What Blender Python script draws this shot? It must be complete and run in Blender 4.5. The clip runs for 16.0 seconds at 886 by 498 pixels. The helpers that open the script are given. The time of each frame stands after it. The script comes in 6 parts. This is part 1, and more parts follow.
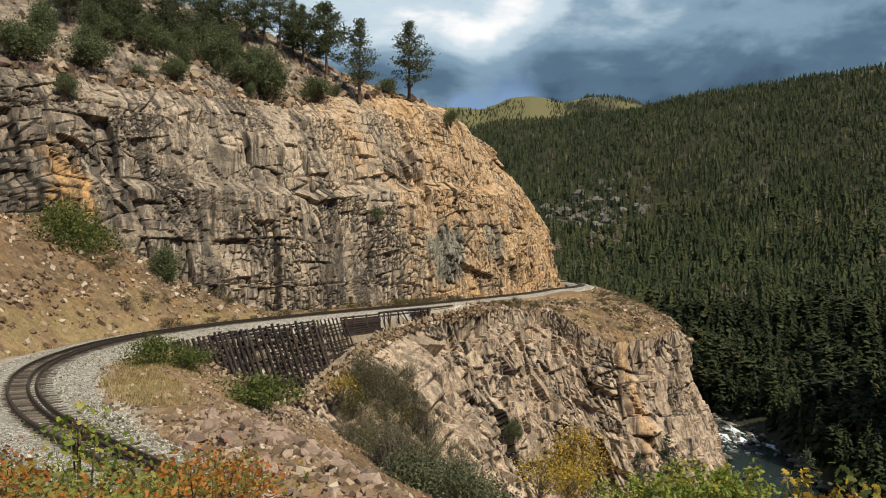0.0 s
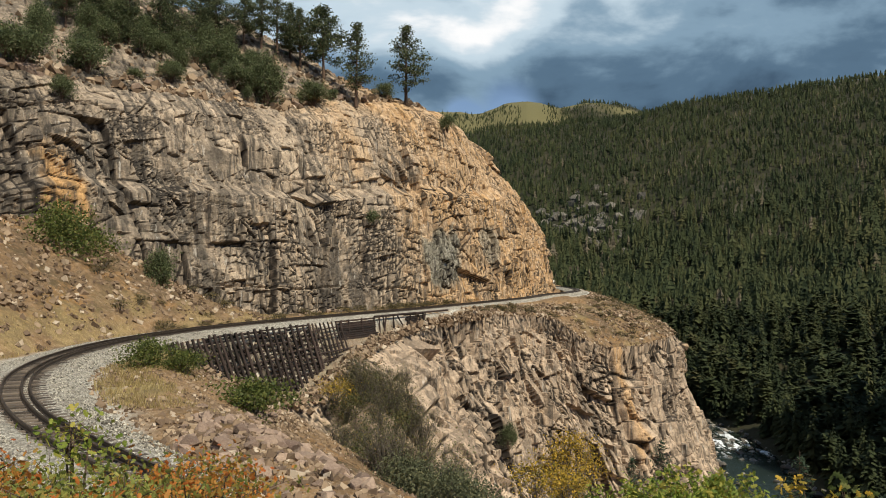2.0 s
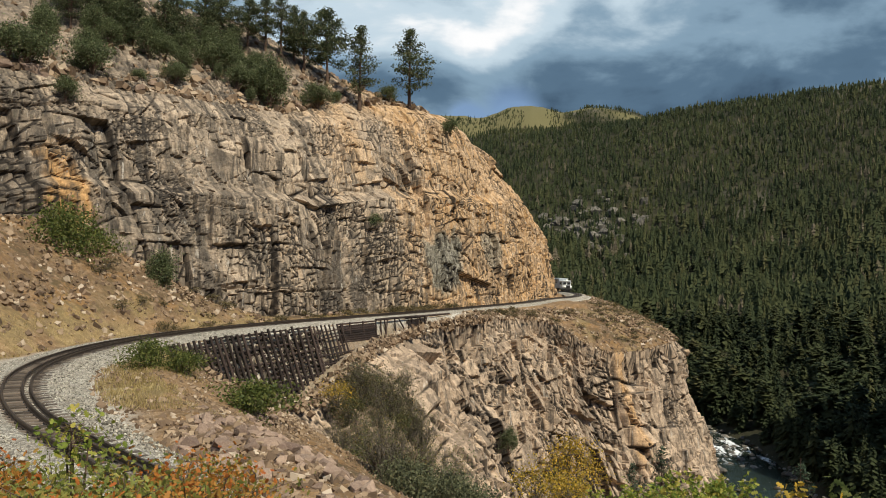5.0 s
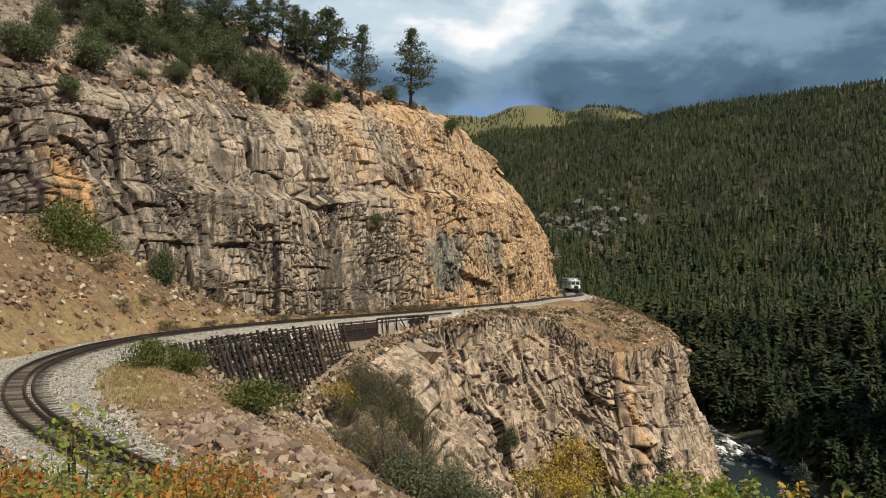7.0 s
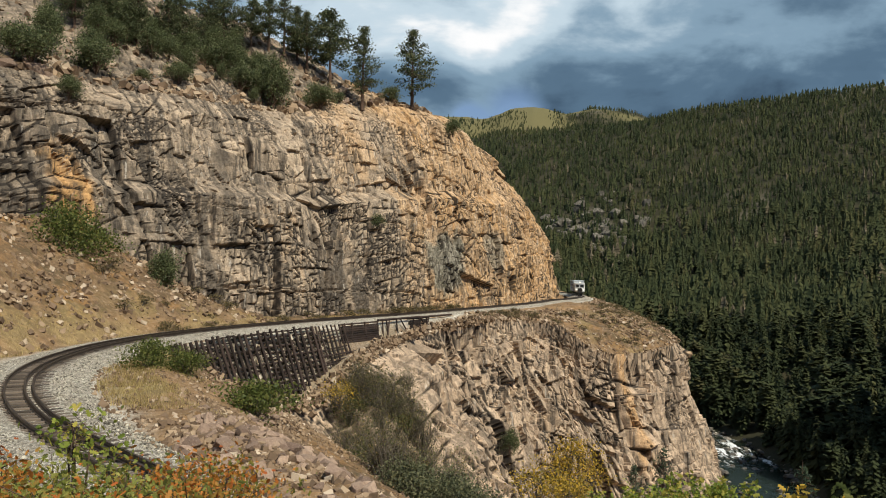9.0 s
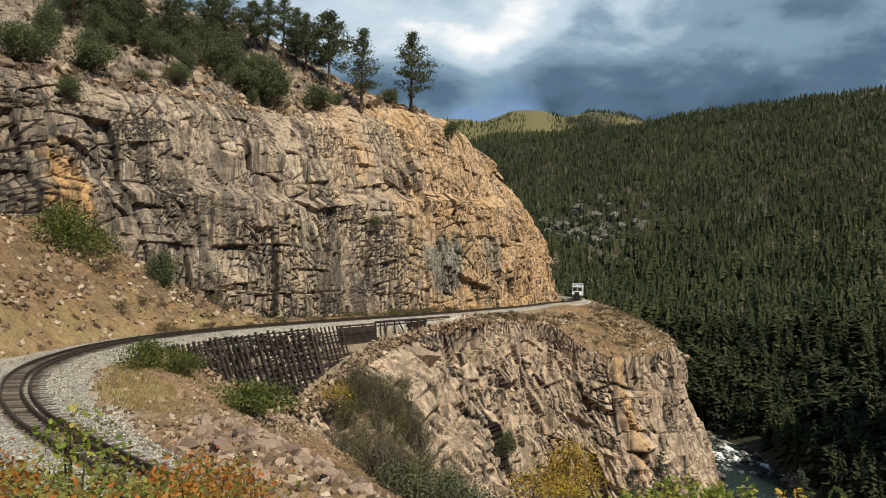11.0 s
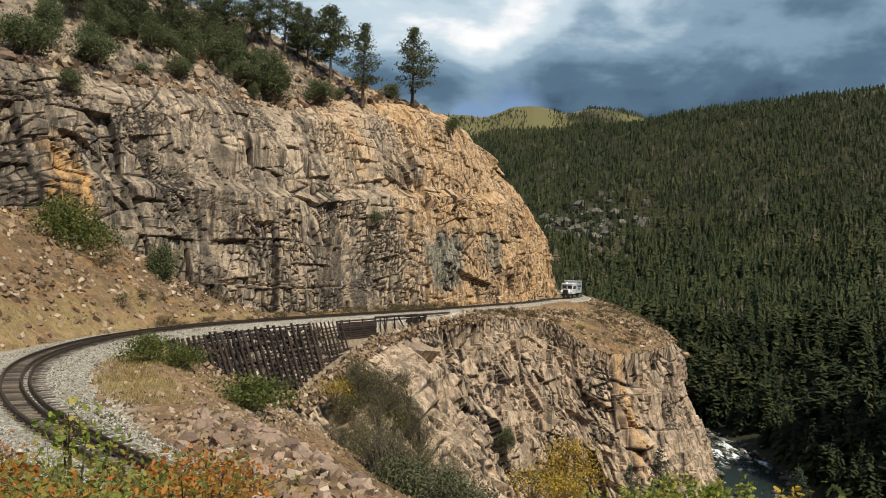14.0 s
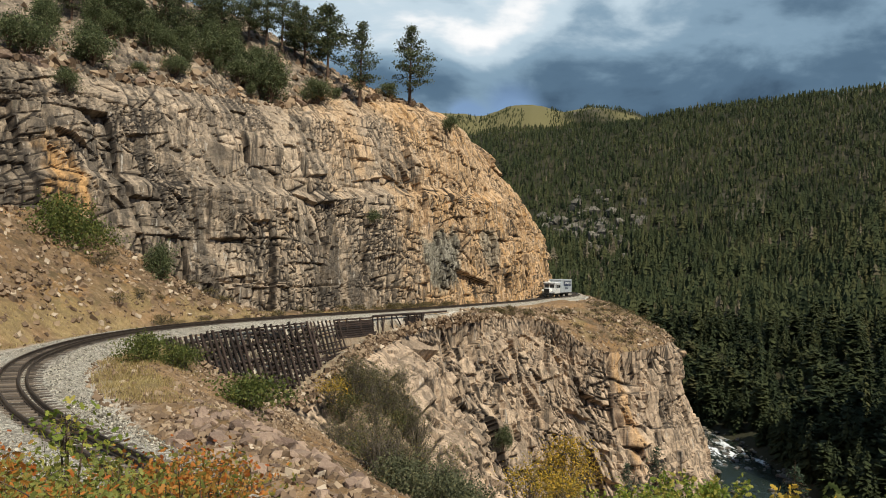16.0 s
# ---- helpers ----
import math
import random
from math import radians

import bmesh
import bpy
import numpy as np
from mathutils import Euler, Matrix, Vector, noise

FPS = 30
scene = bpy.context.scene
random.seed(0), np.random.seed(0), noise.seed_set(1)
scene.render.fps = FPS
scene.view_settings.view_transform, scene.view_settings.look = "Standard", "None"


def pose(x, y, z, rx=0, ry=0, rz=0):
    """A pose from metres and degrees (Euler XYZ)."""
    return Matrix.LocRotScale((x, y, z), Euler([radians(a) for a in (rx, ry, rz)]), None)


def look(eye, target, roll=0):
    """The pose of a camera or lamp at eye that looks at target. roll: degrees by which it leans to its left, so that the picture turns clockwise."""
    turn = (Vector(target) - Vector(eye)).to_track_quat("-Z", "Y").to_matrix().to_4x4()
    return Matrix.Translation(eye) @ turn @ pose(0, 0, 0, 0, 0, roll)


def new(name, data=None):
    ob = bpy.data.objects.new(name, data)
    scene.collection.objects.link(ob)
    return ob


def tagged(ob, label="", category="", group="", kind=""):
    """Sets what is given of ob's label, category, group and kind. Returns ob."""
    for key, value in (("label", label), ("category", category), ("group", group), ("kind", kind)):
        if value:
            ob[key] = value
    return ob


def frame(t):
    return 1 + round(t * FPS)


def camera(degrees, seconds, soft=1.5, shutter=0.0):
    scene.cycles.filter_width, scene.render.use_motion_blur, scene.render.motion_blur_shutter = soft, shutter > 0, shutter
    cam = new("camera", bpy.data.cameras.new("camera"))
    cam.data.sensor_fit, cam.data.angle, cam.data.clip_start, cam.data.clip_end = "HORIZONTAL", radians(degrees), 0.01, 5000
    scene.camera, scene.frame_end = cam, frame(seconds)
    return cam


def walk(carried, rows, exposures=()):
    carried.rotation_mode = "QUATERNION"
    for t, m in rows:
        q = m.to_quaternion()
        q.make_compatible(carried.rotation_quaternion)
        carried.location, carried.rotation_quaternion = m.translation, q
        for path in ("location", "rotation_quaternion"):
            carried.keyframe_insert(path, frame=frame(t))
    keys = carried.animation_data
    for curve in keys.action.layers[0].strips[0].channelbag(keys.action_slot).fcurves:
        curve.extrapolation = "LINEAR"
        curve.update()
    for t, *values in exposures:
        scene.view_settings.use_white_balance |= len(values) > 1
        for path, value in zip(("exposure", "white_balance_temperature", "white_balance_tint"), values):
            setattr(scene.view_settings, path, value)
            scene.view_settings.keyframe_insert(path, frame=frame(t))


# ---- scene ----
# ---- camera: handheld, stands still, turns a little ----
EYE = (0.0, 0.0, 4.75)
cam = camera(58, 16.0, soft=1.0)
TURNS = [
    (0.0, 91.053, 0.000, 0.000), (0.5, 91.151, -0.166, -0.169), (1.0, 91.269, -0.265, -0.203),
    (1.5, 91.331, -0.267, -0.310), (2.0, 91.368, -0.385, -0.321), (2.5, 91.428, -0.461, -0.312),
    (3.0, 91.452, -0.573, -0.339), (3.5, 91.544, -0.605, -0.358), (4.0, 91.655, -0.744, -0.323),
    (6.5, 91.560, -0.918, -0.151), (7.0, 91.575, -0.893, -0.084), (7.5, 91.659, -0.992, -0.027),
    (8.0, 91.708, -1.175, -0.088), (8.5, 91.762, -1.207, -0.026), (9.0, 91.680, -1.108, -0.039),
    (11.5, 91.859, -1.419, -0.215), (12.0, 91.798, -1.437, -0.252), (12.5, 91.739, -1.391, -0.353),
    (13.0, 91.663, -1.532, -0.244), (13.5, 91.618, -1.602, -0.191), (14.0, 91.539, -1.774, -0.161),
    (14.5, 91.535, -1.563, -0.166), (15.0, 91.563, -1.571, -0.266), (15.5, 91.554, -1.603, -0.358),
    (16.0, 91.449, -1.737, -0.348),
]
walk(cam, [(t, pose(*EYE, rx, ry, rz)) for t, rx, ry, rz in TURNS], exposures=[(0.0, 0.0), (16.0, 0.0)])

# ---- sky, clouds and sun ----
TO_SUN = Vector((0.42, -0.50, 0.82)).normalized()


def make_world():
    world = bpy.data.worlds.new("sky")
    scene.world = world
    world.use_nodes = True
    nt = world.node_tree
    nt.nodes.clear()
    N = nt.nodes.new
    L = nt.links.new
    out = N("ShaderNodeOutputWorld")
    sky = N("ShaderNodeTexSky")
    sky.sky_type = "NISHITA"
    sky.sun_disc = False
    sky.sun_elevation = math.asin(TO_SUN.z)
    sky.sun_rotation = math.atan2(TO_SUN.x, TO_SUN.y)
    sky.altitude = 2100
    clear = N("ShaderNodeBackground")
    clear.inputs["Strength"].default_value = 0.10
    L(sky.outputs[0], clear.inputs[0])
    co = N("ShaderNodeTexCoord")
    sep = N("ShaderNodeSeparateXYZ")
    L(co.outputs["Generated"], sep.inputs[0])
    high = N("ShaderNodeMath")
    high.operation = "MAXIMUM"
    L(sep.outputs[2], high.inputs[0])
    high.inputs[1].default_value = 0.0
    lift = N("ShaderNodeMath")
    lift.operation = "ADD"
    L(high.outputs[0], lift.inputs[0])
    lift.inputs[1].default_value = 0.34
    flat = N("ShaderNodeCombineXYZ")
    for i in (0, 1):
        div = N("ShaderNodeMath")
        div.operation = "DIVIDE"
        L(sep.outputs[i], div.inputs[0])
        L(lift.outputs[0], div.inputs[1])
        L(div.outputs[0], flat.inputs[i])
    def noise_at(scale, detail, offset, rough=0.55, stretch=(1, 1, 1)):
        mp = N("ShaderNodeMapping")
        mp.inputs["Location"].default_value = offset
        mp.inputs["Scale"].default_value = stretch
        L(flat.outputs[0], mp.inputs[0])
        tx = N("ShaderNodeTexNoise")
        tx.inputs["Scale"].default_value = scale
        tx.inputs["Detail"].default_value = detail
        tx.inputs["Roughness"].default_value = rough
        tx.inputs["Distortion"].default_value = 0.3
        L(mp.outputs[0], tx.inputs["Vector"])
        return tx.outputs[0]
    def ramp(src, stops):
        r = N("ShaderNodeValToRGB")
        r.color_ramp.interpolation = "EASE"
        while len(r.color_ramp.elements) < len(stops):
            r.color_ramp.elements.new(0.5)
        for e, (p, c) in zip(r.color_ramp.elements, stops):
            e.position, e.color = p, (*c, 1)
        L(src, r.inputs[0])
        return r.outputs[0]
    def swell(towards, near, far, amount):
        """A broad thinner or thicker part of the cloud."""
        away = N("ShaderNodeVectorMath")
        away.operation = "DISTANCE"
        L(co.outputs["Generated"], away.inputs[0])
        away.inputs[1].default_value = Vector(towards).normalized()
        m = N("ShaderNodeMapRange")
        m.interpolation_type = "SMOOTHSTEP"
        L(away.outputs["Value"], m.inputs[0])
        for i, v in ((1, near), (2, far), (3, amount), (4, 0.0)):
            m.inputs[i].default_value = v
        return m.outputs[0]
    def total(*terms):
        out_ = terms[0]
        for t in terms[1:]:
            a = N("ShaderNodeMath")
            a.operation = "ADD"
            L(out_, a.inputs[0])
            L(t, a.inputs[1])
            out_ = a.outputs[0]
        return out_
    def scaled(src, by):
        m = N("ShaderNodeMath")
        m.operation = "MULTIPLY"
        L(src, m.inputs[0])
        m.inputs[1].default_value = by
        return m.outputs[0]
    deck = scaled(noise_at(2.2, 6, CLOUD_A, 0.5, (0.8, 1.0, 1)), 0.75)
    puffs = N("ShaderNodeTexNoise")
    for key, v in (("Scale", 7.5), ("Detail", 7.0), ("Roughness", 0.55), ("Distortion", 0.25)):
        puffs.inputs[key].default_value = v
    shift = N("ShaderNodeMapping")
    shift.inputs["Location"].default_value = CLOUD_C
    shift.inputs["Scale"].default_value = (0.75, 1.0, 1.5)
    L(co.outputs["Generated"], shift.inputs[0])
    L(shift.outputs[0], puffs.inputs["Vector"])
    puffs = puffs.outputs[0]
    lift2 = N("ShaderNodeValToRGB")
    L(sep.outputs[2], lift2.inputs[0])
    while len(lift2.color_ramp.elements) < 4:
        lift2.color_ramp.elements.new(0.5)
    for e, (p, v) in zip(lift2.color_ramp.elements, ((0.19, 0.03), (0.22, 0.0), (0.275, 0.12), (0.65, 0.05))):
        e.position, e.color = p, (v, v, v, 1)
    thick = total(deck, scaled(puffs, 0.58), lift2.outputs[0], swell((0.085, 1, 0.305), 0.0, 0.15, 0.13), swell((0.20, 1, 0.345), 0.02, 0.19, 0.18), swell((0.17, 1, 0.220), 0.04, 0.13, -0.20), swell((0.33, 1, 0.235), 0.04, 0.13, -0.15), swell((-0.10, 1, 0.30), 0.02, 0.18, 0.07),
                  swell((0.47, 1, 0.31), 0.03, 0.22, -0.07), swell((0.01, 1, 0.235), 0.01, 0.06, -0.05))
    shade = ramp(thick, [
        (0.46, (0.050, 0.090, 0.145)), (0.60, (0.105, 0.180, 0.265)), (0.73, (0.25, 0.375, 0.49)), (0.86, (0.60, 0.73, 0.82)), (0.98, (1.05, 1.05, 1.05))])
    veil = ramp(noise_at(0.9, 5, CLOUD_B), [(0.30, (0, 0, 0)), (0.40, (1, 1, 1))])
    cloud = N("ShaderNodeBackground")
    L(shade, cloud.inputs[0])
    cloud.inputs["Strength"].default_value = 0.95
    mix = N("ShaderNodeMixShader")
    gap = N("ShaderNodeMath")
    gap.operation = "SUBTRACT"
    gap.use_clamp = True
    L(veil, gap.inputs[0])
    L(total(swell((0.085, 1, 0.198), 0.012, 0.05, 1.0), swell((0.03, 1, 0.192), 0.012, 0.03, 1.0), swell((0.3, -0.6, 0.7), 0.75, 1.25, 1.0)), gap.inputs[1])
    L(gap.outputs[0], mix.inputs[0])
    L(clear.outputs[0], mix.inputs[1])
    L(cloud.outputs[0], mix.inputs[2])
    L(mix.outputs[0], out.inputs[0])


CLOUD_A = (2.3, 0.4, 0.0)
CLOUD_B = (5.1, 3.2, 0.0)
CLOUD_C = (1.7, 6.4, 0.0)
make_world()
sun = new("sun", bpy.data.lights.new("sun", "SUN"))
sun.data.energy, sun.data.angle, sun.data.color = 5.0, radians(0.6), (1.0, 0.93, 0.755)
sun.matrix_world = look(TO_SUN * 100, (0, 0, 0))

# ---- small tools ----
def cat(points, step):
    """A smooth curve through points, evenly sampled."""
    p = np.array(points, float)
    p = np.vstack([2 * p[0] - p[1], p, 2 * p[-1] - p[-2]])
    out = []
    for i in range(1, len(p) - 2):
        u = np.linspace(0, 1, 60, endpoint=False)[:, None]
        a, b, c, d = p[i - 1], p[i], p[i + 1], p[i + 2]
        out.append(0.5 * (2 * b + (c - a) * u + (2 * a - 5 * b + 4 * c - d) * u ** 2 + (3 * b - a - 3 * c + d) * u ** 3))
    q = np.vstack(out + [p[-2:-1]])
    for _ in range(40):
        q[1:-1] = 0.25 * q[:-2] + 0.5 * q[1:-1] + 0.25 * q[2:]
    run = np.r_[0, np.cumsum(np.linalg.norm(np.diff(q, axis=0), axis=1))]
    t = np.arange(0, run[-1], step)
    return np.stack([np.interp(t, run, q[:, k]) for k in range(q.shape[1])], 1)


def smooth_rows(a, n):
    for _ in range(n):
        b = a.copy()
        b[1:-1] = 0.25 * a[:-2] + 0.5 * a[1:-1] + 0.25 * a[2:]
        a = b
    return a


def sides(curve):
    """Unit vectors to the left of a curve's way."""
    d = np.gradient(curve, axis=0)
    d /= np.linalg.norm(d, axis=1)[:, None]
    return np.stack([-d[:, 1], d[:, 0]], 1)


def step01(a, b, x):
    t = np.clip((x - a) / (b - a), 0, 1)
    return t * t * (3 - 2 * t)


def hash3(i, j, k, seed):
    h = (i * 374761393 + j * 668265263 + k * 2147483647 + seed * 974634777) & 0xFFFFFFFF
    h = ((h ^ (h >> 13)) * 1274126177) & 0xFFFFFFFF
    h = ((h ^ (h >> 16)) * 2246822519) & 0xFFFFFFFF
    return ((h ^ (h >> 15)) & 0xFFFFFF) / float(0xFFFFFF)


def vnoise(x, y, z=0.0, seed=0, octaves=4, rough=0.5):
    """Smooth value noise, -1 to 1."""
    x, y, z = np.broadcast_arrays(np.asarray(x, float), y, z)
    tot, amp, norm = np.zeros(x.shape), 1.0, 0.0
    for o in range(octaves):
        fx, fy, fz = np.floor(x), np.floor(y), np.floor(z)
        i, j, k = fx.astype(np.int64), fy.astype(np.int64), fz.astype(np.int64)
        u, v, w = [(t * t * (3 - 2 * t)) for t in (x - fx, y - fy, z - fz)]
        val = 0
        for a in (0, 1):
            for b in (0, 1):
                for c in (0, 1):
                    val = val + hash3(i + a, j + b, k + c, seed + o) * (u if a else 1 - u) * (v if b else 1 - v) * (w if c else 1 - w)
        tot = tot + amp * (2 * val - 1)
        norm += amp
        amp *= rough
        x, y, z = x * 2.03 + 7.1, y * 2.03 + 3.7, z * 2.03 + 1.3
    return tot / norm


def fracture(u, v, seed, least, lean=0.0, dip=0.0, step=0.12, tilt=0.22):
    """Jointed rock: the face is cut again and again along upright joints, beds and a few diagonals; every block gets a
    setback and a slope of its own. Gives the relief, a random number for each block, and the gap to the nearest joint."""
    R = np.random.default_rng(seed)
    uf, vf = u.ravel(), v.ravel()
    relief, rnd, gap = np.zeros(uf.shape), np.zeros(uf.shape), np.full(uf.shape, 9.0)
    stack = [(np.arange(len(uf)), 1.0, False)]
    while stack:
        ids, grain, marked = stack.pop()
        a, b = uf[ids], vf[ids]
        du, dv = np.ptp(a), np.ptp(b)
        area = du * dv
        if area < 60 and not marked:
            grain, marked = math.exp(R.normal(0.1, 0.95)), True
        if area < least * grain * 2 or len(ids) < 8:
            uc, vc = a.mean(), b.mean()
            relief[ids] += R.normal(0, tilt) * (a - uc) + R.normal(0.0, tilt * 0.9) * (b - vc)
            rnd[ids] = R.random()
            continue
        if R.random() < 0.27 and area < 120:
            ang, slant = R.choice((-1, 1)) * R.uniform(0.4, 1.2), 0.35
        elif du * R.uniform(0.8, 2.0) > dv:
            ang, slant = lean + R.normal(0, 0.20), 1.0
        else:
            ang, slant = math.pi / 2 + dip + R.normal(0, 0.19), 1.0
        d = a * math.cos(ang) + b * math.sin(ang)
        lo, hi = d.min(), d.max()
        d = d - (lo + (hi - lo) * R.uniform(0.2, 0.8))
        if R.random() < 0.72:
            gap[ids] = np.minimum(gap[ids], np.abs(d) * R.uniform(0.7, 2.4))
        size = min(math.sqrt(area), 9.0)
        side = d > 0
        jump = R.normal(0, step) * size ** 0.8 * slant * (R.random() < 0.8)
        relief[ids] += np.where(side, jump, -jump) * 0.5
        if 8 < area < 40:
            relief[ids] += R.normal(0, 0.06) * (a - a.mean()) + R.normal(0, 0.06) * (b - b.mean())
        stack += [(ids[side], grain, marked), (ids[~side], grain, marked)]
    return relief.reshape(u.shape), rnd.reshape(u.shape), gap.reshape(u.shape)


def mesh_from(name, verts, faces, material, smooth=False, attrs=None):
    """A mesh from numpy arrays; faces all with the same number of corners."""
    me = bpy.data.meshes.new(name)
    verts, faces = np.ascontiguousarray(verts, np.float32), np.ascontiguousarray(faces, np.int32)
    n, k = faces.shape
    me.vertices.add(len(verts))
    me.vertices.foreach_set("co", verts.ravel())
    me.loops.add(n * k)
    me.loops.foreach_set("vertex_index", faces.ravel())
    me.polygons.add(n)
    me.polygons.foreach_set("loop_start", np.arange(0, n * k, k, dtype=np.int32))
    me.polygons.foreach_set("use_smooth", np.full(n, smooth))
    for key, values in (attrs or {}).items():
        at = me.attributes.new(key, "FLOAT", "POINT")
        at.data.foreach_set("value", np.ascontiguousarray(values, np.float32).ravel())
    me.update(calc_edges=True)
    if material:
        me.materials.append(material)
    return me


def grid_faces(nu, nv):
    a = np.arange(nu * nv).reshape(nu, nv)
    return np.stack([a[:-1, :-1], a[1:, :-1], a[1:, 1:], a[:-1, 1:]], -1).reshape(-1, 4)


def sheet(name, X, Y, Z, material, smooth=False, attrs=None, keep=None):
    f = grid_faces(*X.shape)
    if keep is not None:
        f = f[keep.ravel()[f].all(1)]
    me = mesh_from(name, np.stack([X, Y, Z], -1).reshape(-1, 3), f, material, smooth, {k: v.ravel() for k, v in (attrs or {}).items()})
    return new(name, me)


def part(name, bm, material, parent, label=""):
    """One mesh object under a thing or part, from a bmesh or a mesh."""
    if isinstance(bm, bpy.types.Mesh):
        me = bm
    else:
        me = bpy.data.meshes.new(name)
        bm.to_mesh(me)
        bm.free()
    if material and not me.materials:
        me.materials.append(material)
    ob = new(name, me)
    ob.parent = parent
    if label:
        ob["label"] = label
    return ob


def box(bm, lo, hi, bevel=0.0, m=None):
    lo, hi = Vector(lo), Vector(hi)
    r = bmesh.ops.create_cube(bm, size=1.0, matrix=Matrix.Translation((lo + hi) / 2) @ Matrix.Diagonal((*(hi - lo), 1)))
    if bevel:
        es = list({e for v in r["verts"] for e in v.link_edges})
        out = bmesh.ops.bevel(bm, geom=es, offset=bevel, segments=1, affect="EDGES")
        vs = list({v for f in out["faces"] for v in f.verts} | {v for v in r["verts"] if v.is_valid})
    else:
        vs = r["verts"]
    if m is not None:
        bmesh.ops.transform(bm, matrix=m, verts=vs)
    return vs


def rod(bm, a, b, r, r2=None, seg=8):
    a, b = Vector(a), Vector(b)
    m = Matrix.Translation((a + b) / 2) @ (b - a).to_track_quat("Z", "Y").to_matrix().to_4x4()
    return bmesh.ops.create_cone(bm, cap_ends=True, segments=seg, radius1=r, radius2=r if r2 is None else r2, depth=(b - a).length, matrix=m)["verts"]


# ---- materials ----
class Nodes:
    """A short way to write node materials."""

    def __init__(self, name):
        self.mat = bpy.data.materials.new(name)
        self.mat.use_nodes = True
        self.nt = self.mat.node_tree
        self.bsdf = self.nt.nodes["Principled BSDF"]
        self.co = self.add("ShaderNodeTexCoord").outputs["Object"]

    def add(self, kind):
        return self.nt.nodes.new(kind)

    def link(self, a, b):
        self.nt.links.new(a, b)

    def world(self):
        return self.add("ShaderNodeNewGeometry").outputs["Position"]

    def noise(self, scale, detail=5, stretch=(1, 1, 1), src=None, rough=0.6, distortion=0.0):
        mp = self.add("ShaderNodeMapping")
        mp.inputs["Scale"].default_value = stretch
        self.link(src or self.co, mp.inputs[0])
        tx = self.add("ShaderNodeTexNoise")
        tx.inputs["Scale"].default_value, tx.inputs["Detail"].default_value = scale, detail
        tx.inputs["Roughness"].default_value, tx.inputs["Distortion"].default_value = rough, distortion
        self.link(mp.outputs[0], tx.inputs["Vector"])
        return tx.outputs[0]

    def cells(self, scale, stretch=(1, 1, 1), feature="DISTANCE_TO_EDGE", src=None, out=0, metric=""):
        mp = self.add("ShaderNodeMapping")
        mp.inputs["Scale"].default_value = stretch
        self.link(src or self.co, mp.inputs[0])
        tx = self.add("ShaderNodeTexVoronoi")
        tx.feature = feature
        if metric:
            tx.distance = metric
        tx.inputs["Scale"].default_value = scale
        self.link(mp.outputs[0], tx.inputs["Vector"])
        return tx.outputs[out]

    def ramp(self, src, stops, ease="LINEAR"):
        r = self.add("ShaderNodeValToRGB")
        r.color_ramp.interpolation = ease
        while len(r.color_ramp.elements) < len(stops):
            r.color_ramp.elements.new(0.5)
        for e, (p, c) in zip(r.color_ramp.elements, stops):
            e.position, e.color = p, ((c, c, c, 1) if isinstance(c, (int, float)) else (*c, 1))
        self.link(src, r.inputs[0])
        return r.outputs[0]

    def mix(self, fac, a, b, mode="MIX"):
        m = self.add("ShaderNodeMix")
        m.data_type, m.blend_type = "RGBA", mode
        for s, v in ((m.inputs[0], fac), (m.inputs[6], a), (m.inputs[7], b)):
            if isinstance(v, (int, float)):
                s.default_value = v
            elif isinstance(v, tuple):
                s.default_value = (*v, 1)
            else:
                self.link(v, s)
        return m.outputs[2]

    def attr(self, name):
        a = self.add("ShaderNodeAttribute")
        a.attribute_name = name
        return a.outputs["Fac"]

    def random(self):
        return self.add("ShaderNodeObjectInfo").outputs["Random"]

    def island(self):
        return self.add("ShaderNodeNewGeometry").outputs["Random Per Island"]

    def bump(self, src, strength, distance):
        b = self.add("ShaderNodeBump")
        b.inputs["Strength"].default_value, b.inputs["Distance"].default_value = strength, distance
        self.link(src, b.inputs["Height"])
        if self.bsdf.inputs["Normal"].is_linked:
            self.link(self.bsdf.inputs["Normal"].links[0].from_socket, b.inputs["Normal"])
        self.link(b.outputs[0], self.bsdf.inputs["Normal"])

    def done(self, colour, rough=0.85, metal=0.0, spec=0.3):
        for key, v in (("Base Color", colour), ("Roughness", rough), ("Metallic", metal), ("Specular IOR Level", spec)):
            s = self.bsdf.inputs[key]
            if isinstance(v, (int, float)):
                s.default_value = v
            elif isinstance(v, tuple):
                s.default_value = (*v, 1)
            else:
                self.link(v, s)
        return self.mat


